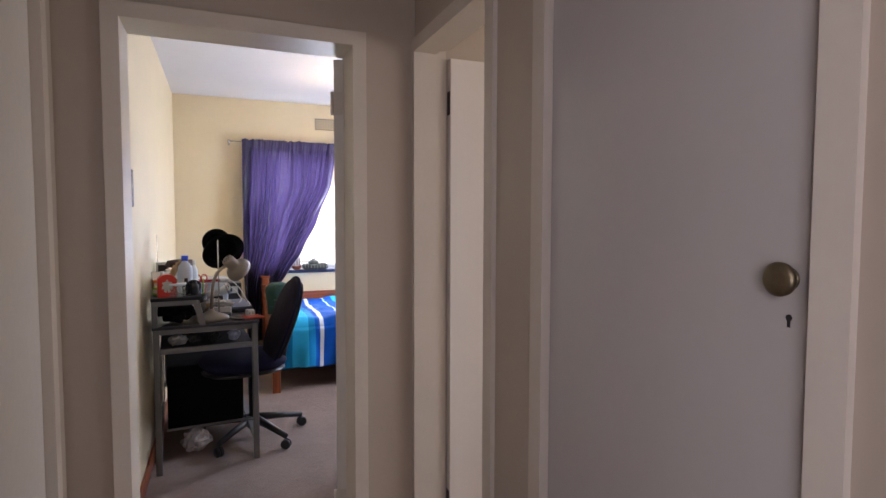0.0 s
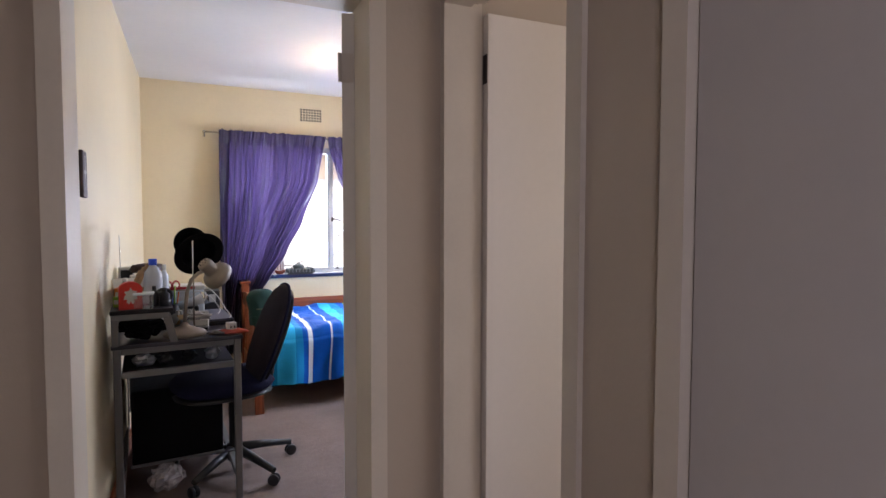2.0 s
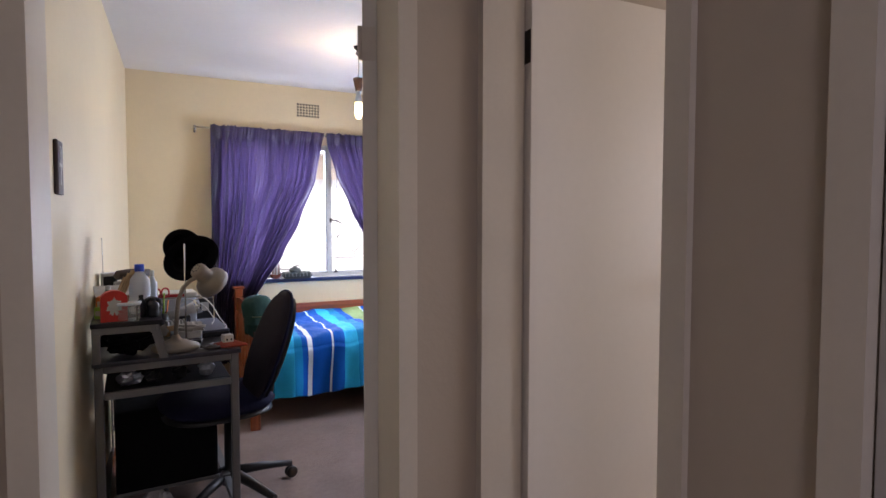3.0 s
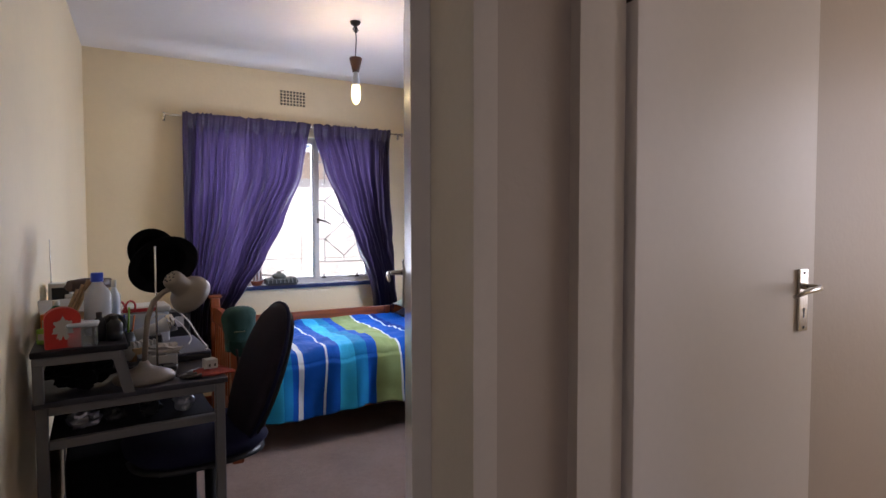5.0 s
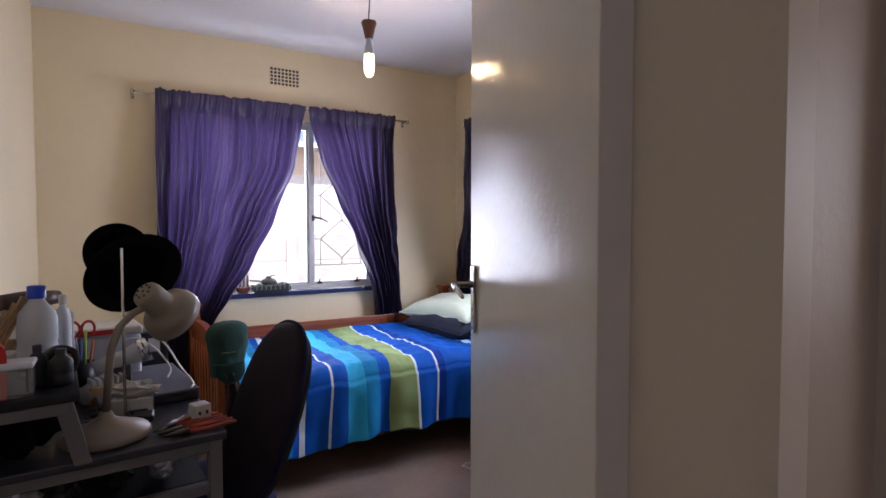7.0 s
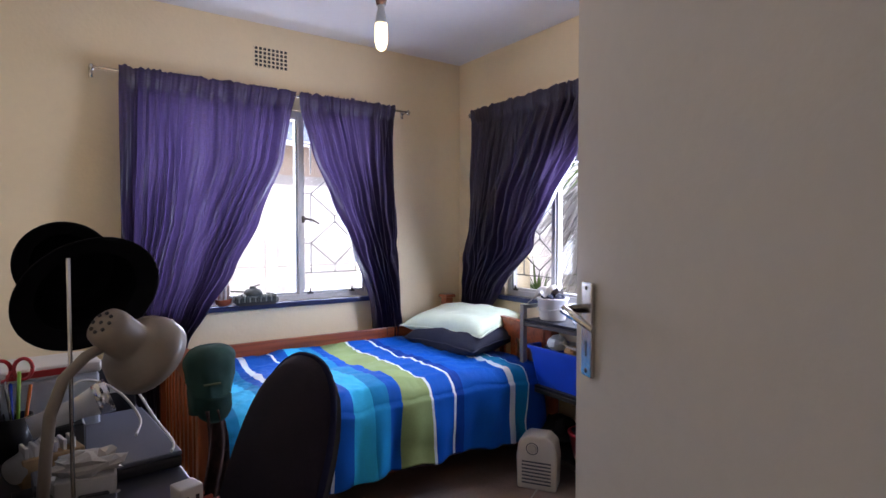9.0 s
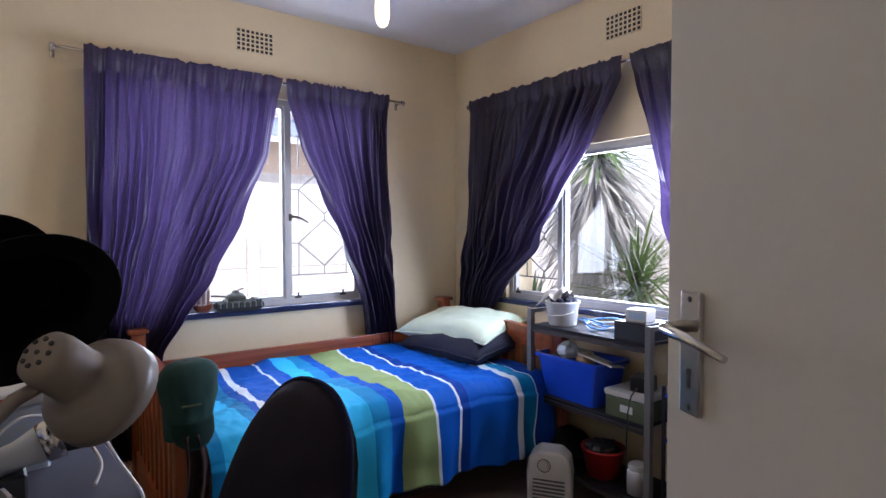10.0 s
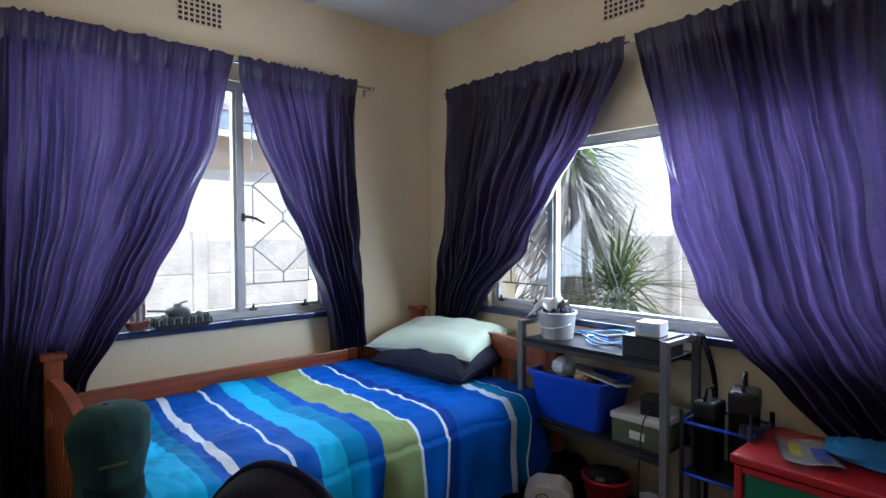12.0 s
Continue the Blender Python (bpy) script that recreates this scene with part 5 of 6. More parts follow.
# ---- rack by the east window ----
RX0, RX1, RY0, RY1 = 1.82, 2.095, 3.885, 4.57
t = thing("shelf_rack", "grey angle-iron rack with three dark shelves", "rack")
for x in (RX0, RX1 - 0.028):
    for y in (RY0, RY1 - 0.028):
        bm = bmesh.new()
        box(bm, (x, y, F0), (x + 0.028, y + 0.028, 0.905), 0.002)
        part("post", bm, M_GREYSTEEL, t)
for z in (0.815, 0.48, 0.16):
    bm = bmesh.new()
    box(bm, (RX0 + 0.004, RY0 + 0.029, z), (RX1 - 0.004, RY1 - 0.029, z + 0.015), 0.002)
    part("shelf", bm, M_LAPTOP, t)
    for x in (RX0 + 0.002, RX1 - 0.018):
        bm = bmesh.new()
        box(bm, (x, RY0 + 0.028, z - 0.022), (x + 0.014, RY1 - 0.028, z - 0.001), 0.002)
        part("rail", bm, M_DARKMETAL, t)
for y in (RY0 + 0.006, RY1 - 0.022):
    bm = bmesh.new()
    box(bm, (RX0 + 0.028, y, 0.882), (RX1 - 0.028, y + 0.016, 0.902), 0.002)
    part("top_rail", bm, M_GREYSTEEL, t)

t = thing("bucket", "white plastic bucket filled with odds and ends", "bucket", (1.935, 4.44, 0.83))
bm = bmesh.new()
lathe(bm, [(0, 0.004), (0.066, 0.0), (0.068, 0.004), (0.080, 0.105), (0.085, 0.108), (0.085, 0.116), (0.078, 0.116), (0.076, 0.105), (0.064, 0.012), (0, 0.010)], None, 32)
b = part("pail", bm, M_WHITEPL, t)
bm = bmesh.new()
tube(bm, [(0.083 * math.cos(a), 0.083 * math.sin(a), 0.10 - 0.05 * math.sin(a / 2 * 1.0) ** 2 * 1.0) for a in (math.pi * (0.55 + 0.9 * k / 12) for k in range(13))], 0.0025, 6)
part("handle", bm, M_WHITEPL, b)
for k in range(7):
    a = k * 0.9
    bm = bmesh.new()
    blob(bm, (0.045 * math.cos(a), 0.045 * math.sin(a), 0.118), (0.02, 0.02, 0.016), k, 0.3, 10, 7)
    part("odd_piece", bm, M_NAVY, t)
t = thing("rag", "crumpled white and blue rag draped over the bucket", "rag", (1.925, 4.47, 0.945))
bm = bmesh.new()


def rag_fn(u, v):
    a, b = u - 0.5, v - 0.5
    z = 0.055 + 0.03 * noise.noise((u * 4, v * 4, 2.0)) - 0.16 * max(0, b) ** 1.2 - 0.04 * (a * a * 4)
    return Vector((0.11 * a + 0.02 * noise.noise((v * 5, 1, u)), 0.17 * b + 0.02, z))


sheet(bm, 18, 22, rag_fn)
part("cloth", bm, M_PALE, t)
t = thing("clear_tubing", "coiled clear blue plastic tubing", "tubing", (1.93, 4.20, 0.83))
for k in range(5):
    bm = bmesh.new()
    rr = 0.055 + 0.012 * k
    tube(bm, [(0.055 * math.cos(a + k) * (0.7 + 0.1 * k), rr * 1.25 * math.sin(a + k), 0.010 + 0.009 * k + 0.012 * math.sin(2 * a + k)) for a in (2 * math.pi * q / 26 for q in range(25))], 0.0042, 6)
    part("coil", bm, M_MILKY if k % 2 else mat("blue_tube", (0.10, 0.32, 0.70), 0.25), t)
t = thing("black_box", "flat black box on the rack top", "box", (1.915, 3.99, 0.83))
bm = bmesh.new()
box(bm, (-0.085, -0.072, 0), (0.10, 0.075, 0.07), 0.004, seg=2)
part("body", bm, M_BLACK, t)
bm = bmesh.new()
box(bm, (-0.086, -0.073, 0.0705), (0.101, 0.076, 0.078), 0.002)
part("lid", bm, M_LAPTOP, t)
t = thing("small_carton", "small white carton with a blue print", "carton", (1.90, 3.985, 0.908), 8)
bm = bmesh.new()
box(bm, (-0.045, -0.045, 0), (0.045, 0.045, 0.052), 0.002)
part("carton", bm, M_WHITEPL, t)
bm = bmesh.new()
box(bm, (-0.0462, -0.035, 0.012), (-0.0452, 0.03, 0.042))
part("print", bm, mat("pale_blue_print", (0.35, 0.5, 0.68), 0.5), t)
t = thing("belt_strap", "black webbing strap hung over the rack corner", "strap", (2.07, 3.872, 0.0))
bm = bmesh.new()
sheet(bm, 2, 22, lambda u, v: Vector((-0.03 + 0.045 * (u - 0.5), -0.012 - 0.05 * math.sin(v * math.pi * 0.9), 0.905 - 0.42 * v + 0.02 * math.sin(3 * v))))
bmesh.ops.solidify(bm, geom=bm.faces[:], thickness=0.004)
part("webbing", bm, M_BLACKCLOTH, t)
bm = bmesh.new()
sheet(bm, 2, 10, lambda u, v: Vector((-0.03 + 0.045 * (u - 0.5), -0.014 + 0.05 * v, 0.905 + 0.008 * math.sin(math.pi * v))))
bmesh.ops.solidify(bm, geom=bm.faces[:], thickness=0.004)
part("loop", bm, M_BLACKCLOTH, t)

t = thing("storage_bin", "bright blue plastic bin half full of bits", "bin", (1.94, 4.33, 0.495))
bm = bmesh.new()


def bin_ring(w, d, z, r=0.03):
    out = []
    for cx, cy, a0 in ((w - r, d - r, 0), (-w + r, d - r, 90), (-w + r, -d + r, 180), (w - r, -d + r, 270)):
        for k in range(4):
            a = radians(a0 + 30 * k)
            out.append((cx + r * math.cos(a), cy + r * math.sin(a), z))
    return out


rings = [bin_ring(0.09, 0.152, 0), bin_ring(0.112, 0.186, 0.185), bin_ring(0.124, 0.197, 0.186), bin_ring(0.124, 0.197, 0.202), bin_ring(0.108, 0.182, 0.202), bin_ring(0.087, 0.149, 0.006)]
vs = [[bm.verts.new(p) for p in r] for r in rings]
for a, b in zip(vs, vs[1:]):
    for k in range(16):
        bm.faces.new((a[k], a[(k + 1) % 16], b[(k + 1) % 16], b[k]))
bm.faces.new(vs[0][::-1])
bm.faces.new(vs[-1])
part("tub", bm, M_BLUEPL, t)
for k, (x, y, z, s, ma) in enumerate(((-0.02, 0.06, 0.22, 0.05, M_MILKY), (0.03, 0.0, 0.19, 0.045, M_PALE), (-0.03, -0.05, 0.19, 0.04, M_WOODLIGHT), (0.0, 0.12, 0.185, 0.04, M_GREYCARD))):
    bm = bmesh.new()
    blob(bm, (x, y, z), (s, s * 1.1, s * 0.8), k + 20, 0.2, 16, 10)
    part("odd_piece", bm, ma, t)
bm = bmesh.new()
box(bm, (-0.05, -0.20, 0.0), (0.05, 0.0, 0.006), m=pose(-0.02, -0.03, 0.215, 8, 10, 0))
part("odd_piece", bm, M_PALE, t)
t = thing("metal_case", "olive green case with a pale grey lid", "case", (1.945, 4.005, 0.495))
bm = bmesh.new()
box(bm, (-0.11, -0.09, 0), (0.12, 0.105, 0.088), 0.006, seg=2)
part("body", bm, M_OLIVE, t)
bm = bmesh.new()
box(bm, (-0.115, -0.095, 0.089), (0.125, 0.11, 0.115), 0.008, seg=2)
part("lid", bm, M_PALE, t)
bm = bmesh.new()
box(bm, (-0.1115, -0.03, 0.03), (-0.1105, 0.03, 0.06))
part("label_plate", bm, M_WHITEPL, t)
t = thing("power_adapter", "black power adapter with a hanging lead", "adapter", (1.92, 3.98, 0.61), 12)
bm = bmesh.new()
box(bm, (-0.045, -0.042, 0), (0.045, 0.042, 0.066), 0.006, seg=2)
part("body", bm, M_BLACK, t)
bm = bmesh.new()
tube(bm, [(-0.045, 0.01, 0.02), (-0.10, 0.012, 0.0), (-0.125, 0.015, -0.06), (-0.128, 0.02, -0.2), (-0.125, 0.02, -0.38)], 0.003, 6)
part("lead", bm, M_BLACK, t)

t = thing("fan_heater", "white plastic fan heater standing on the carpet", "heater", (1.71, 4.31, F0), 124)
bm = bmesh.new()
pts = [(-0.095, 0), (0.095, 0), (0.10, 0.16), (0.088, 0.23), (0.05, 0.262), (-0.05, 0.262), (-0.088, 0.23), (-0.10, 0.16)]
a = [bm.verts.new((x, -0.06, z)) for x, z in pts]
b = [bm.verts.new((x, 0.06, z)) for x, z in pts]
bm.faces.new(a)
bm.faces.new(b[::-1])
for k in range(8):
    bm.faces.new((a[k], b[k], b[(k + 1) % 8], a[(k + 1) % 8]))
bmesh.ops.bevel(bm, geom=bm.edges[:], offset=0.012, segments=3, profile=0.5, affect="EDGES")
h = part("casing", bm, M_WHITEPL, t)
bm = bmesh.new()
tube(bm, [(0.02, 0.0605, 0.20), (0.02, 0.072, 0.20)], [0.022, 0.019], 20)
part("dial", bm, M_PALE, h)
for k in range(7):
    bm = bmesh.new()
    box(bm, (-0.07, 0.0602, 0.03 + 0.017 * k), (0.07, 0.0625, 0.037 + 0.017 * k))
    part("grille_slot", bm, M_GREYCARD, h)
bm = bmesh.new()
lathe(bm, [(0.026, 0.0), (0.030, 0.0), (0.030, 0.0015), (0.026, 0.0015), (0.026, 0.0)], Matrix.Translation((0.02, 0.0605, 0.20)) @ Matrix.Rotation(-math.pi / 2, 4, "X"), 24)
part("dial_ring", bm, M_GREYCARD, h)
t = thing("heater_cable", "pale mains cable lying on the carpet", "cable", (1.45, 4.25, F0 + 0.004))
bm = bmesh.new()
tube(bm, [(0.17, -0.02, 0.03), (0.10, -0.04, 0.0), (0.02, 0.02, 0), (-0.05, 0.06, 0), (-0.10, 0.03, 0), (-0.06, -0.04, 0), (0.05, -0.08, 0), (0.16, -0.12, 0)], 0.004, 6)
part("wire", bm, M_PALE, t)
t = thing("red_pot", "round red plastic pot on the floor", "pot", (1.93, 4.19, 0.175))
bm = bmesh.new()
lathe(bm, [(0, 0), (0.07, 0), (0.095, 0.12), (0.10, 0.12), (0.10, 0.13), (0.09, 0.13), (0.066, 0.01), (0, 0.01)], None, 28)
part("pot", bm, M_REDPL, t)
bm = bmesh.new()
blob(bm, (0, 0, 0.12), (0.075, 0.075, 0.035), 31, 0.4)
part("odd_piece", bm, M_BLACK, t)
t = thing("white_tub", "white tub with a screw lid", "tub", (1.90, 3.99, 0.175))
bm = bmesh.new()
lathe(bm, [(0, 0), (0.045, 0), (0.045, 0.09), (0.036, 0.10), (0, 0.10)], None, 24)
part("body", bm, M_WHITEPL, t)
bm = bmesh.new()
lathe(bm, [(0.039, 0.10), (0.039, 0.122), (0.034, 0.125), (0, 0.125)], None, 24)
part("lid", bm, M_PALE, t)
t = thing("dark_bag", "dark cloth bag lying on the lower shelf", "bag", (1.95, 4.40, 0.175))
bm = bmesh.new()
blob(bm, (0, 0, 0.075), (0.10, 0.11, 0.07), 40, 0.4, 20, 14)
part("bag", bm, M_BLACKCLOTH, t)

# stand with black bags beside the rack
t = thing("blue_stand", "dark blue wire stand beside the rack", "stand", (1.96, 3.73, F0))
for x in (-0.10, 0.10):
    for y in (-0.10, 0.12):
        bm = bmesh.new()
        tube(bm, [(x, y, 0), (x, y, 0.62)], 0.008, 8)
        part("leg", bm, M_NAVY, t)
for z in (0.40, 0.58):
    bm = bmesh.new()
    tube(bm, [(-0.10, -0.10, z), (0.10, -0.10, z), (0.10, 0.12, z), (-0.10, 0.12, z), (-0.10, -0.10, z)], 0.006, 6)
    part("ring_rail", bm, M_BLUEPL, t)
bm = bmesh.new()
box(bm, (-0.10, -0.10, 0.395), (0.10, 0.12, 0.402))
part("tray", bm, M_BLACK, t)
for k, (dx, dy, w, h, lab) in enumerate(((-0.02, 0.06, 0.05, 0.30, "black camera bag upright on the stand"), (0.02, -0.04, 0.06, 0.36, "tall black cloth pouch on the stand"), (-0.03, -0.075, 0.04, 0.24, "short black pouch on the stand"))):
    t = thing("pouch", lab, "pouch", (1.96 + dx, 3.73 + dy, F0 + 0.402), 15 * k)
    bm = bmesh.new()
    box(bm, (-w, -w * 0.75, 0), (w, w * 0.75, h * 0.8), 0.022, seg=3)
    pb = part("pouch_body", bm, M_BLACKCLOTH, t)
    bm = bmesh.new()
    box(bm, (-w * 1.03, -w * 0.8, h * 0.62), (w * 1.03, w * 0.78, h * 0.84), 0.018, seg=3)
    part("flap", bm, M_BLACK, pb)
    bm = bmesh.new()
    tube(bm, [(-w * 0.8, 0, h * 0.8), (-w * 0.5, 0, h * 0.98), (w * 0.5, 0, h * 0.98), (w * 0.8, 0, h * 0.8)], 0.006, 6)
    part("carry_loop", bm, M_BLACK, pb)

# red and green drawer unit
t = thing("drawer_unit", "red plastic drawer unit with green drawers", "drawer unit", (1.90, 3.385, F0), 0)
DZ = 0.62 - F0
for x in (-0.17, 0.15):
    for y in (-0.24, 0.22):
        bm = bmesh.new()
        box(bm, (x, y, 0), (x + 0.025, y + 0.025, DZ - 0.03), 0.005)
        part("corner_post", bm, M_REDPL, t)
bm = bmesh.new()
box(bm, (-0.18, -0.25, DZ - 0.03), (0.185, 0.255, DZ), 0.012, seg=3)
part("top", bm, M_REDPL, t)
for z in (0.02, 0.28):
    bm = bmesh.new()
    box(bm, (-0.165, -0.212, z), (0.15, 0.217, z + 0.235), 0.01, seg=2)
    d = part("drawer", bm, M_GREENPL, t)
    bm = bmesh.new()
    box(bm, (-0.180, -0.06, z + 0.16), (-0.1655, 0.06, z + 0.19), 0.004)
    part("drawer_pull", bm, M_REDPL, d)
    bm = bmesh.new()
    box(bm, (-0.172, -0.215, z + 0.238), (0.15, 0.22, z + 0.256))
    part("divider", bm, M_REDPL, t)
t = thing("magazine", "creased colourful magazine lying on red plastic", "magazine", (1.86, 3.47, 0.6205), 24)
bm = bmesh.new()
sheet(bm, 12, 12, lambda u, v: Vector((0.21 * (u - 0.5), 0.15 * (v - 0.5), 0.006 + 0.012 * (u - 0.5) ** 2 * 4 + 0.004 * math.sin(7 * v))))
bmesh.ops.solidify(bm, geom=bm.faces[:], thickness=0.004)
part("page_block", bm, M_PALE, t)
for k, (c, x, y, w, d) in enumerate((((0.5, 0.42, 0.05), 0.02, 0.03, 0.10, 0.03), ((0.08, 0.10, 0.35), -0.02, -0.03, 0.12, 0.04))):
    bm = bmesh.new()
    sheet(bm, 6, 3, lambda u, v: Vector((x + w * (u - 0.5), y + d * (v - 0.5), 0.0115 + 0.012 * ((x + w * (u - 0.5)) / 0.105) ** 2 + 0.004 * math.sin(7 * ((y + d * (v - 0.5)) / 0.15 + 0.5)))))
    part("cover_print", bm, mat("cover_ink", c, 0.4, vary=0.3, scale=40), t)
t = thing("blue_cloth", "folded blue cloth lying on the drawer unit", "cloth", (1.95, 3.30, 0.622))
bm = bmesh.new()
blob(bm, (0, 0, 0.026), (0.11, 0.15, 0.026), 61, 0.22, 26, 14)
part("cloth", bm, mat("blue_cotton", (0.02, 0.16, 0.34), 0.9, vary=0.15, scale=9, bump=0.3, bump_scale=200), t)

# ---- sill, walls and ceiling ----
t = thing("model_tank", "grey-green model tank standing on the sill", "model tank", (0.68, 5.475, WA[2] + 0.003), 0)
t.scale = (1.32, 1.1, 1.32)
for y in (-0.024, 0.018):
    bm = bmesh.new()
    pts = [(-0.085, 0.012), (-0.07, 0.0), (0.075, 0.0), (0.092, 0.014), (0.09, 0.03), (-0.09, 0.03)]
    a = [bm.verts.new((x, y, z)) for x, z in pts]
    b = [bm.verts.new((x, y + 0.014, z)) for x, z in pts]
    bm.faces.new(a)
    bm.faces.new(b[::-1])
    for k in range(6):
        bm.faces.new((a[k], b[k], b[(k + 1) % 6], a[(k + 1) % 6]))
    tr = part("track", bm, M_BLACK, t)
    for k in range(16):
        bm = bmesh.new()
        box(bm, (-0.086 + k * 0.011, y - 0.004, 0.014), (-0.080 + k * 0.011, y + 0.016, 0.034), 0.001)
        part("track_link", bm, M_TANKPALE if k % 2 else M_TANK, tr)
bm = bmesh.new()
box(bm, (-0.088, -0.02, 0.02), (0.085, 0.028, 0.042), 0.004)
part("hull", bm, M_TANK, t)
bm = bmesh.new()
for k in range(9):  # rolled nets and kit piled on the hull
    blob(bm, (-0.07 + 0.0175 * k, -0.016 + 0.004 * (k % 3), 0.036 + 0.004 * (k % 2)), (0.014, 0.012, 0.010), 70 + k, 0.6, 9, 6)
part("stowage", bm, M_TANKPALE, t)
bm = bmesh.new()
lathe(bm, [(0, 0), (0.040, 0), (0.038, 0.014), (0.028, 0.026), (0.014, 0.029), (0.012, 0.038), (0, 0.040)], pose(-0.01, 0.004, 0.040), 18)
tu = part("turret", bm, M_TANK, t)
bm = bmesh.new()
tube(bm, [(-0.03, 0.004, 0.055), (-0.10, 0.0, 0.062)], 0.0035, 8)
part("gun", bm, M_TANK, tu)
bm = bmesh.new()
tube(bm, [(0.0, 0.004, 0.068), (0.0, 0.004, 0.08), (0.02, 0.0, 0.084)], 0.003, 6)
part("hatch_gun", bm, M_BLACK, tu)
t = thing("model_ship", "small wooden model sailing ship on the sill", "model ship", (0.51, 5.478, WA[2] + 0.003), 0)
t.scale = (1.05, 1.2, 1.5)
bm = bmesh.new()
sheet(bm, 14, 8, lambda u, v: Vector((0.045 * (2 * u - 1), 0.016 * (1 - (2 * u - 1) ** 4) * math.cos(math.pi * v), 0.022 - 0.020 * math.sin(math.pi * v) * (1 - (2 * u - 1) ** 6) + 0.008 * (2 * u - 1) ** 2)))
part("hull", bm, M_BEDWOOD, t)
for k, (x, h) in enumerate(((-0.022, 0.07), (0.0, 0.085), (0.022, 0.065))):
    bm = bmesh.new()
    tube(bm, [(x, 0, 0.015), (x, 0, 0.02 + h)], 0.0015, 6)
    ma = part("mast", bm, M_BEDWOOD_Z, t)
    bm = bmesh.new()
    sheet(bm, 5, 5, lambda u, v: Vector((x + 0.018 * (u - 0.5), 0.002 + 0.006 * math.sin(math.pi * u), 0.03 + (h - 0.02) * v)))
    part("sail", bm, M_PALE, ma)

t = thing("pendant_lamp", "lit filament bulb on a dark hanging cord", "pendant lamp", (0.86, 4.33, TOP))
bm = bmesh.new()
lathe(bm, [(0, 0), (0.03, 0), (0.026, -0.012), (0.012, -0.022), (0, -0.024)], None, 20)
part("ceiling_hook", bm, M_DARKMETAL, t)
bm = bmesh.new()
tube(bm, [(0.0, 0, -0.02), (0.004, 0, -0.10), (-0.002, 0, -0.20)], 0.003, 8)
part("cord", bm, M_BLACK, t)
bm = bmesh.new()
for k in range(4):
    tube(bm, [(0.006 * math.cos(k * 1.6), 0.006 * math.sin(k * 1.6), -0.025), (0.016 * math.cos(k * 1.6), 0.012 * math.sin(k * 1.6), -0.045), (0.002, 0, -0.06)], 0.003, 6)
part("cord_knot", bm, M_BLACK, t)
bm = bmesh.new()
lathe(bm, [(0, -0.195), (0.033, -0.198), (0.036, -0.206), (0.033, -0.214), (0.022, -0.26), (0.018, -0.278), (0, -0.278)], None, 24)
part("lamp_holder", bm, M_BROWNPL, t)
bm = bmesh.new()
lathe(bm, [(0.013, -0.278), (0.014, -0.295), (0.020, -0.325), (0.0235, -0.35)], None, 24)
gl = part("bulb_neck", bm, M_MILKY, t)
bm = bmesh.new()
lathe(bm, [(0.0235, -0.35), (0.0255, -0.38), (0.0255, -0.42), (0.019, -0.445), (0.008, -0.455), (0, -0.457)], None, 24)
part("bulb", bm, M_GLOW, t, "warm glowing bulb")

t = thing("wall_plaque", "small dark wooden wall plaque with pale drawing", "plaque", (WX, 2.94, 1.42))
bm = bmesh.new()
box(bm, (0, -0.04, 0), (0.012, 0.04, 0.165), 0.003)
p = part("board", bm, M_BROWNPL, t)
bm = bmesh.new()
box(bm, (0.0122, -0.005, 0.03), (0.0132, 0.005, 0.125))
box(bm, (0.0122, -0.022, 0.085), (0.0131, 0.022, 0.096))
lathe(bm, [(0.008, 0.0), (0.013, 0.0), (0.013, 0.001), (0.008, 0.001), (0.008, 0)], Matrix.Translation((0.0122, 0, 0.135)) @ Matrix.Rotation(math.pi / 2, 4, "Y"), 20)
part("drawing", bm, M_PALE, p)

t = thing("green_cap", "dark green cloth cap hung on the bedpost", "cap", (0.228, 4.455, 0.72))
bm = bmesh.new()


def cap_fn(u, v):
    """A soft crown: domed top, a bulging front and a body that sags narrower below."""
    th = u * 6.28318
    c, q = math.cos(th), math.sin(th)
    k = min(1.0, v * 2.4)
    fall = max(0.0, v - 0.4167) / 0.5833
    r = 0.078 * math.sin(max(0.02, k) * math.pi / 2) ** 0.75 * (1 - 0.14 * fall ** 1.5)
    r *= 1 + k * (0.14 * noise.noise((c * 1.3, q * 1.3, v * 2.5)) + 0.07 * noise.noise((c * 3.2, q * 3.2, v * 7)))
    bulge = 0.020 * k * max(0.0, c) * (1 - fall)
    return Vector((r * c + bulge + 0.010 * fall, r * q * 0.88, 0.172 - 0.055 * k ** 2.2 - 0.17 * fall + 0.012 * k * c))


sheet(bm, 48, 26, cap_fn)
part("crown", bm, M_GREENCLOTH, t)
bm = bmesh.new()
sheet(bm, 18, 8, lambda u, v: Vector((0.070 * math.cos(-1.1 + 2.2 * u - 1.57) + 0.010, 0.066 * math.sin(-1.1 + 2.2 * u - 1.57) - 0.008 - 0.01 * v, 0.0 - 0.085 * v * (1 - 0.5 * (2 * u - 1) ** 2))))
bmesh.ops.solidify(bm, geom=bm.faces[:], thickness=0.003)
part("peak", bm, M_GREENCLOTH, t)
bm = bmesh.new()
box(bm, (-0.025, -0.0735, 0.045), (0.03, -0.0655, 0.050))
part("stitched_line", bm, M_OLIVE, t)
t = thing("brown_cloth", "patterned brown cloth hanging from the bedpost", "cloth", (0.205, 4.39, 0.30))
bm = bmesh.new()
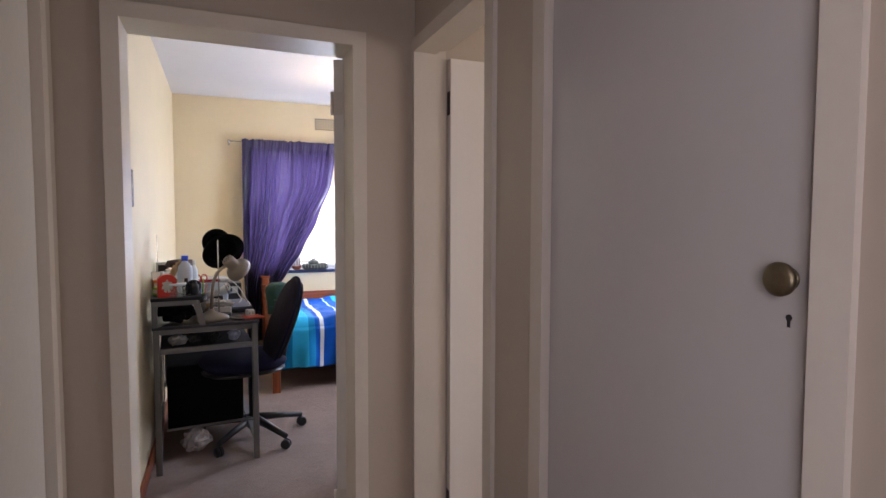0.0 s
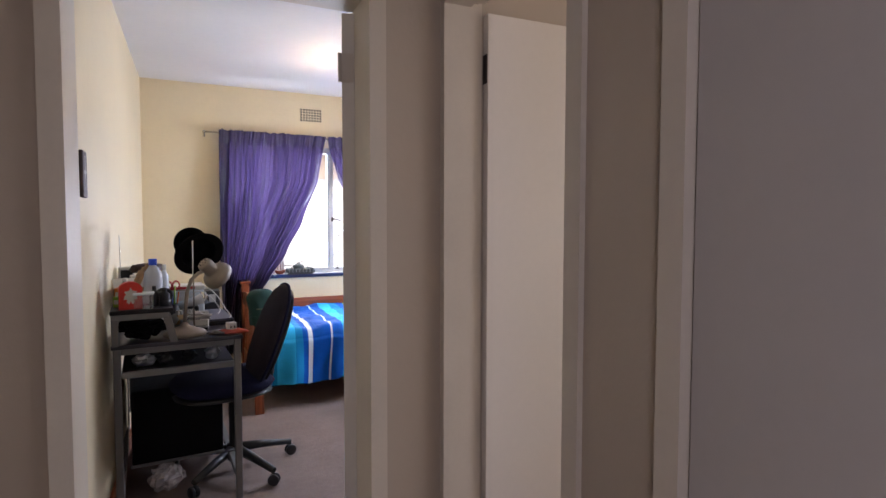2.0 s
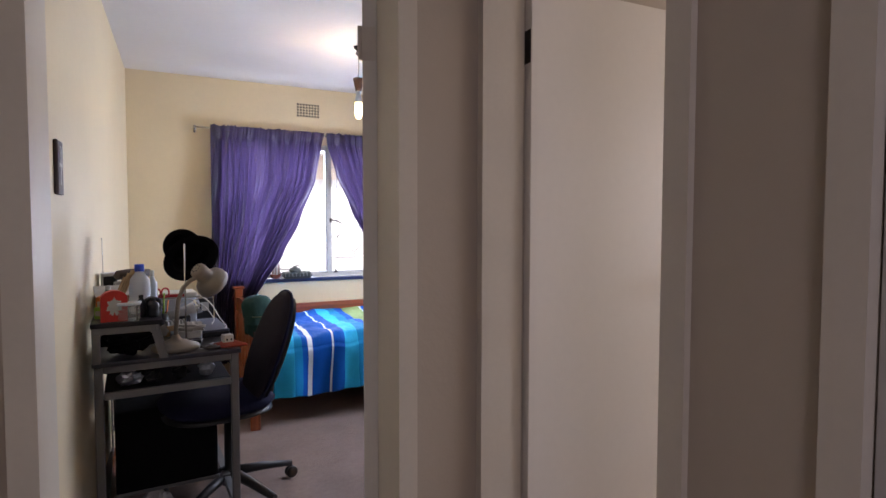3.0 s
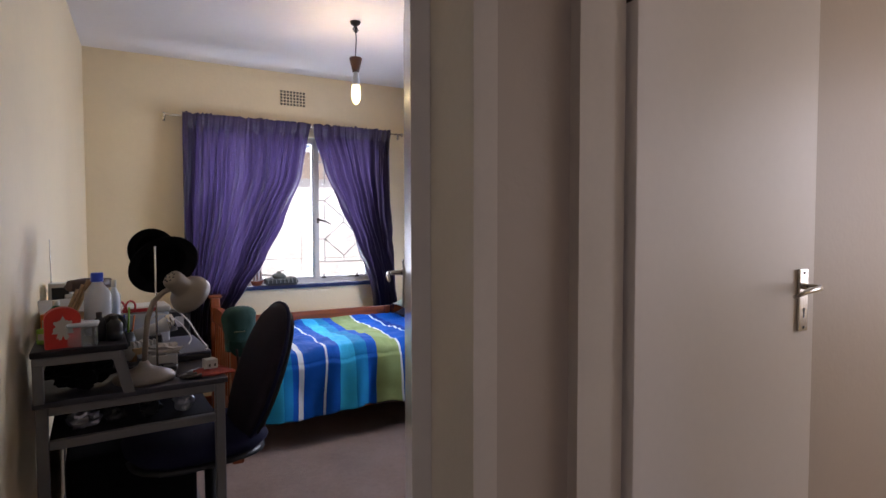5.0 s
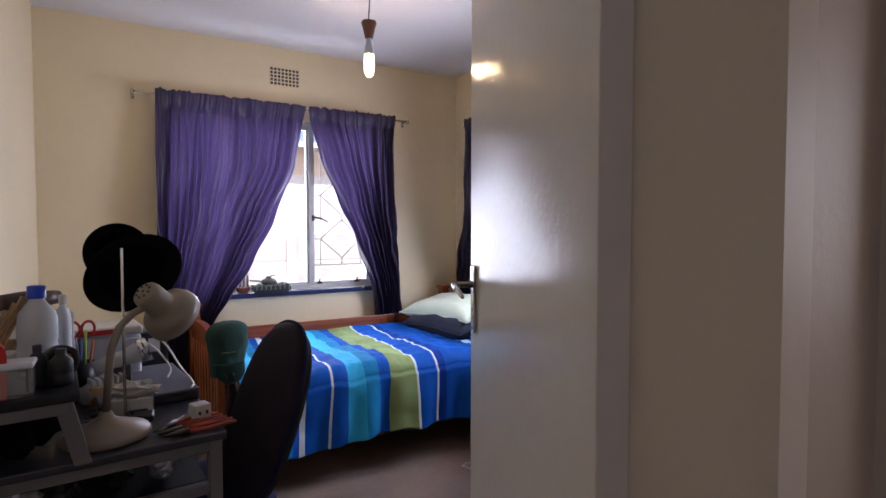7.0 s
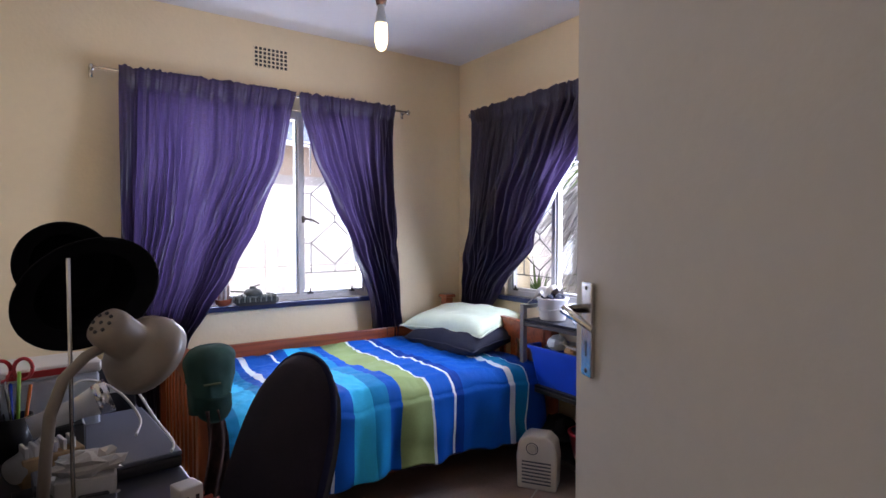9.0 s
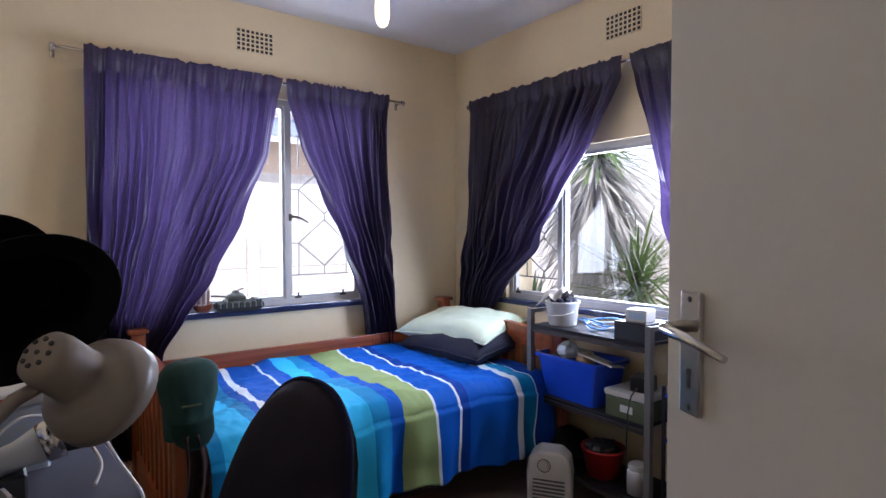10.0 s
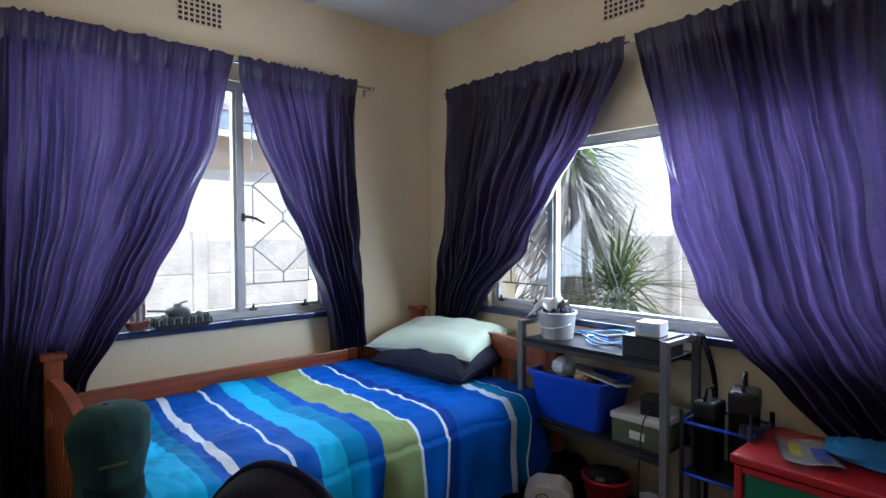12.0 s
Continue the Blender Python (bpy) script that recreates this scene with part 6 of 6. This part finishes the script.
sheet(bm, 16, 18, lambda u, v: Vector(((0.055 + 0.05 * v) * (u - 0.35) + 0.02 + 0.012 * math.sin(5 * v), -0.008 - 0.022 * math.sin(11 * u + 3 * v) * (0.4 + 0.6 * v), 0.38 * (1 - v) + 0.03 * u * v)))
bmesh.ops.solidify(bm, geom=bm.faces[:], thickness=0.003)
part("cloth", bm, mat("brown_patterned_cotton", (0.06, 0.032, 0.028), 0.9, vary=0.8, scale=30), t)

# ---- outside ----
bm = bmesh.new()
box(bm, (-60, -60, -0.45), (60, 60, -0.30))
setting("ground", bm, M_SOIL, "pale dry garden ground", "ground")

t = thing("neighbour_house", "white plastered house with a blue fascia", "house", (0, 9.6, -0.3))
bm = bmesh.new()
box(bm, (-8, 0, 0), (5.2, 0.25, 2.75))
w = part("wall", bm, M_PLASTER, t)
bm = bmesh.new()
box(bm, (-8, -0.012, 2.35), (5.2, -0.002, 2.75))
part("upper_band", bm, M_ORANGEBRICK, w)
bm = bmesh.new()
box(bm, (-8.2, -0.42, 2.76), (5.4, -0.38, 2.98))
part("fascia", bm, M_FASCIA, t)
bm = bmesh.new()
v = [bm.verts.new(p) for p in ((-8.2, -0.45, 2.98), (5.4, -0.45, 2.98), (5.4, 3.0, 3.9), (-8.2, 3.0, 3.9), (-8.2, -0.45, 3.03), (5.4, -0.45, 3.03), (5.4, 3.0, 3.95), (-8.2, 3.0, 3.95))]
for f in ((0, 1, 2, 3), (7, 6, 5, 4), (0, 4, 5, 1), (1, 5, 6, 2), (2, 6, 7, 3), (3, 7, 4, 0)):
    bm.faces.new([v[i] for i in f])
part("roof", bm, M_ROOF, t)
bm = bmesh.new()
box(bm, (0.3, -0.01, 0.9), (1.5, 0.0, 1.45))
part("window", bm, M_MILKY, t)


def precast_wall(label, m, bays):
    t = thing("boundary_wall", label, "wall")
    t.matrix_world = m
    for k in range(bays + 1):
        bm = bmesh.new()
        box(bm, (k * 1.5 - 0.06, -0.06, 0), (k * 1.5 + 0.06, 0.06, 1.62), 0.01)
        part("post", bm, M_CONCRETE, t)
    for k in range(bays):
        for q in range(5):
            bm = bmesh.new()
            box(bm, (k * 1.5 + 0.06, -0.022, q * 0.31), (k * 1.5 + 1.44, 0.022, q * 0.31 + 0.302), 0.008)
            part("panel", bm, M_CONCRETE, t)
    return t


precast_wall("pale precast concrete garden wall", pose(-4.5, 7.9, -0.3), 8)
precast_wall("pale precast concrete boundary wall", pose(7.2, 7.9, -0.3, 0, 0, -90), 9)


def blade(bm, base, ang, rise, length, width, droop, rnd):
    """One long pointed leaf that arches from base."""
    d = Vector((math.cos(ang), math.sin(ang), 0))
    side = Vector((-math.sin(ang), math.cos(ang), 0))
    prev = None
    for k in range(6):
        s = k / 5
        p = Vector(base) + d * (length * s * math.cos(rise)) + Vector((0, 0, length * s * math.sin(rise) - droop * s * s))
        w = width * (0.7 + 0.6 * s) * (1 - s ** 2.2) if k < 5 else 0.0008
        a, c, b = bm.verts.new(p - side * w), bm.verts.new(p - Vector((0, 0, w * 0.35))), bm.verts.new(p + side * w)
        if prev:
            bm.faces.new((prev[0], prev[1], c, a))
            bm.faces.new((prev[1], prev[2], b, c))
        prev = (a, c, b)


def yucca(label, at, height, heads, seed):
    rnd = random.Random(seed)
    t = thing("yucca_tree", label, "tree", at)
    bm = bmesh.new()
    pts = [(0.03 * math.sin(k * 1.1), 0.03 * math.cos(k * 0.9), height * k / 8) for k in range(9)]
    tube(bm, pts, [0.12, 0.10, 0.09, 0.085, 0.085, 0.08, 0.08, 0.075, 0.06], 12)
    part("trunk", bm, M_TRUNK, t)
    for dz, n, L, dry in heads:
        bm = bmesh.new()
        for k in range(n):
            rise = rnd.uniform(-0.5, 1.35) if not dry else rnd.uniform(-1.45, -0.2)
            blade(bm, (0.03 * rnd.uniform(-1, 1), 0.03 * rnd.uniform(-1, 1), dz + rnd.uniform(-0.16, 0.12)), rnd.uniform(0, 6.283), rise, L * rnd.uniform(0.6, 1.1), rnd.uniform(0.012, 0.02), rnd.uniform(0.05, 0.35) * L, rnd)
        part("dry_skirt" if dry else "crown", bm, M_DRYLEAF if dry else M_LEAF, t)
    return t


yucca("tall yucca with a skirt of dry grey leaves", (4.02, 5.85, -0.3), 2.3, [(2.35, 150, 0.8, False), (2.2, 380, 1.1, True), (1.8, 280, 0.95, True), (1.4, 120, 0.7, True)], 2)
yucca("low green yucca with stiff pointed leaves", (3.75, 5.25, -0.3), 1.0, [(1.15, 150, 0.72, False)], 6)
yucca("young yucca with grey-green leaves", (3.5, 6.15, -0.3), 0.7, [(0.85, 110, 0.6, False), (0.95, 110, 0.7, True)], 9)
bm = bmesh.new()
tube(bm, [(5.6, 5.2, -0.3), (5.5, 5.0, 0.6), (5.2, 5.1, 1.1), (5.1, 5.3, 1.5)], [0.06, 0.05, 0.04, 0.02], 8)
tube(bm, [(5.5, 5.0, 0.6), (5.6, 4.6, 1.0), (5.5, 4.4, 1.4)], [0.04, 0.03, 0.015], 8)
solid("bare_branch", bm, M_TRUNK, "bare leaning branch in the garden", "branch")
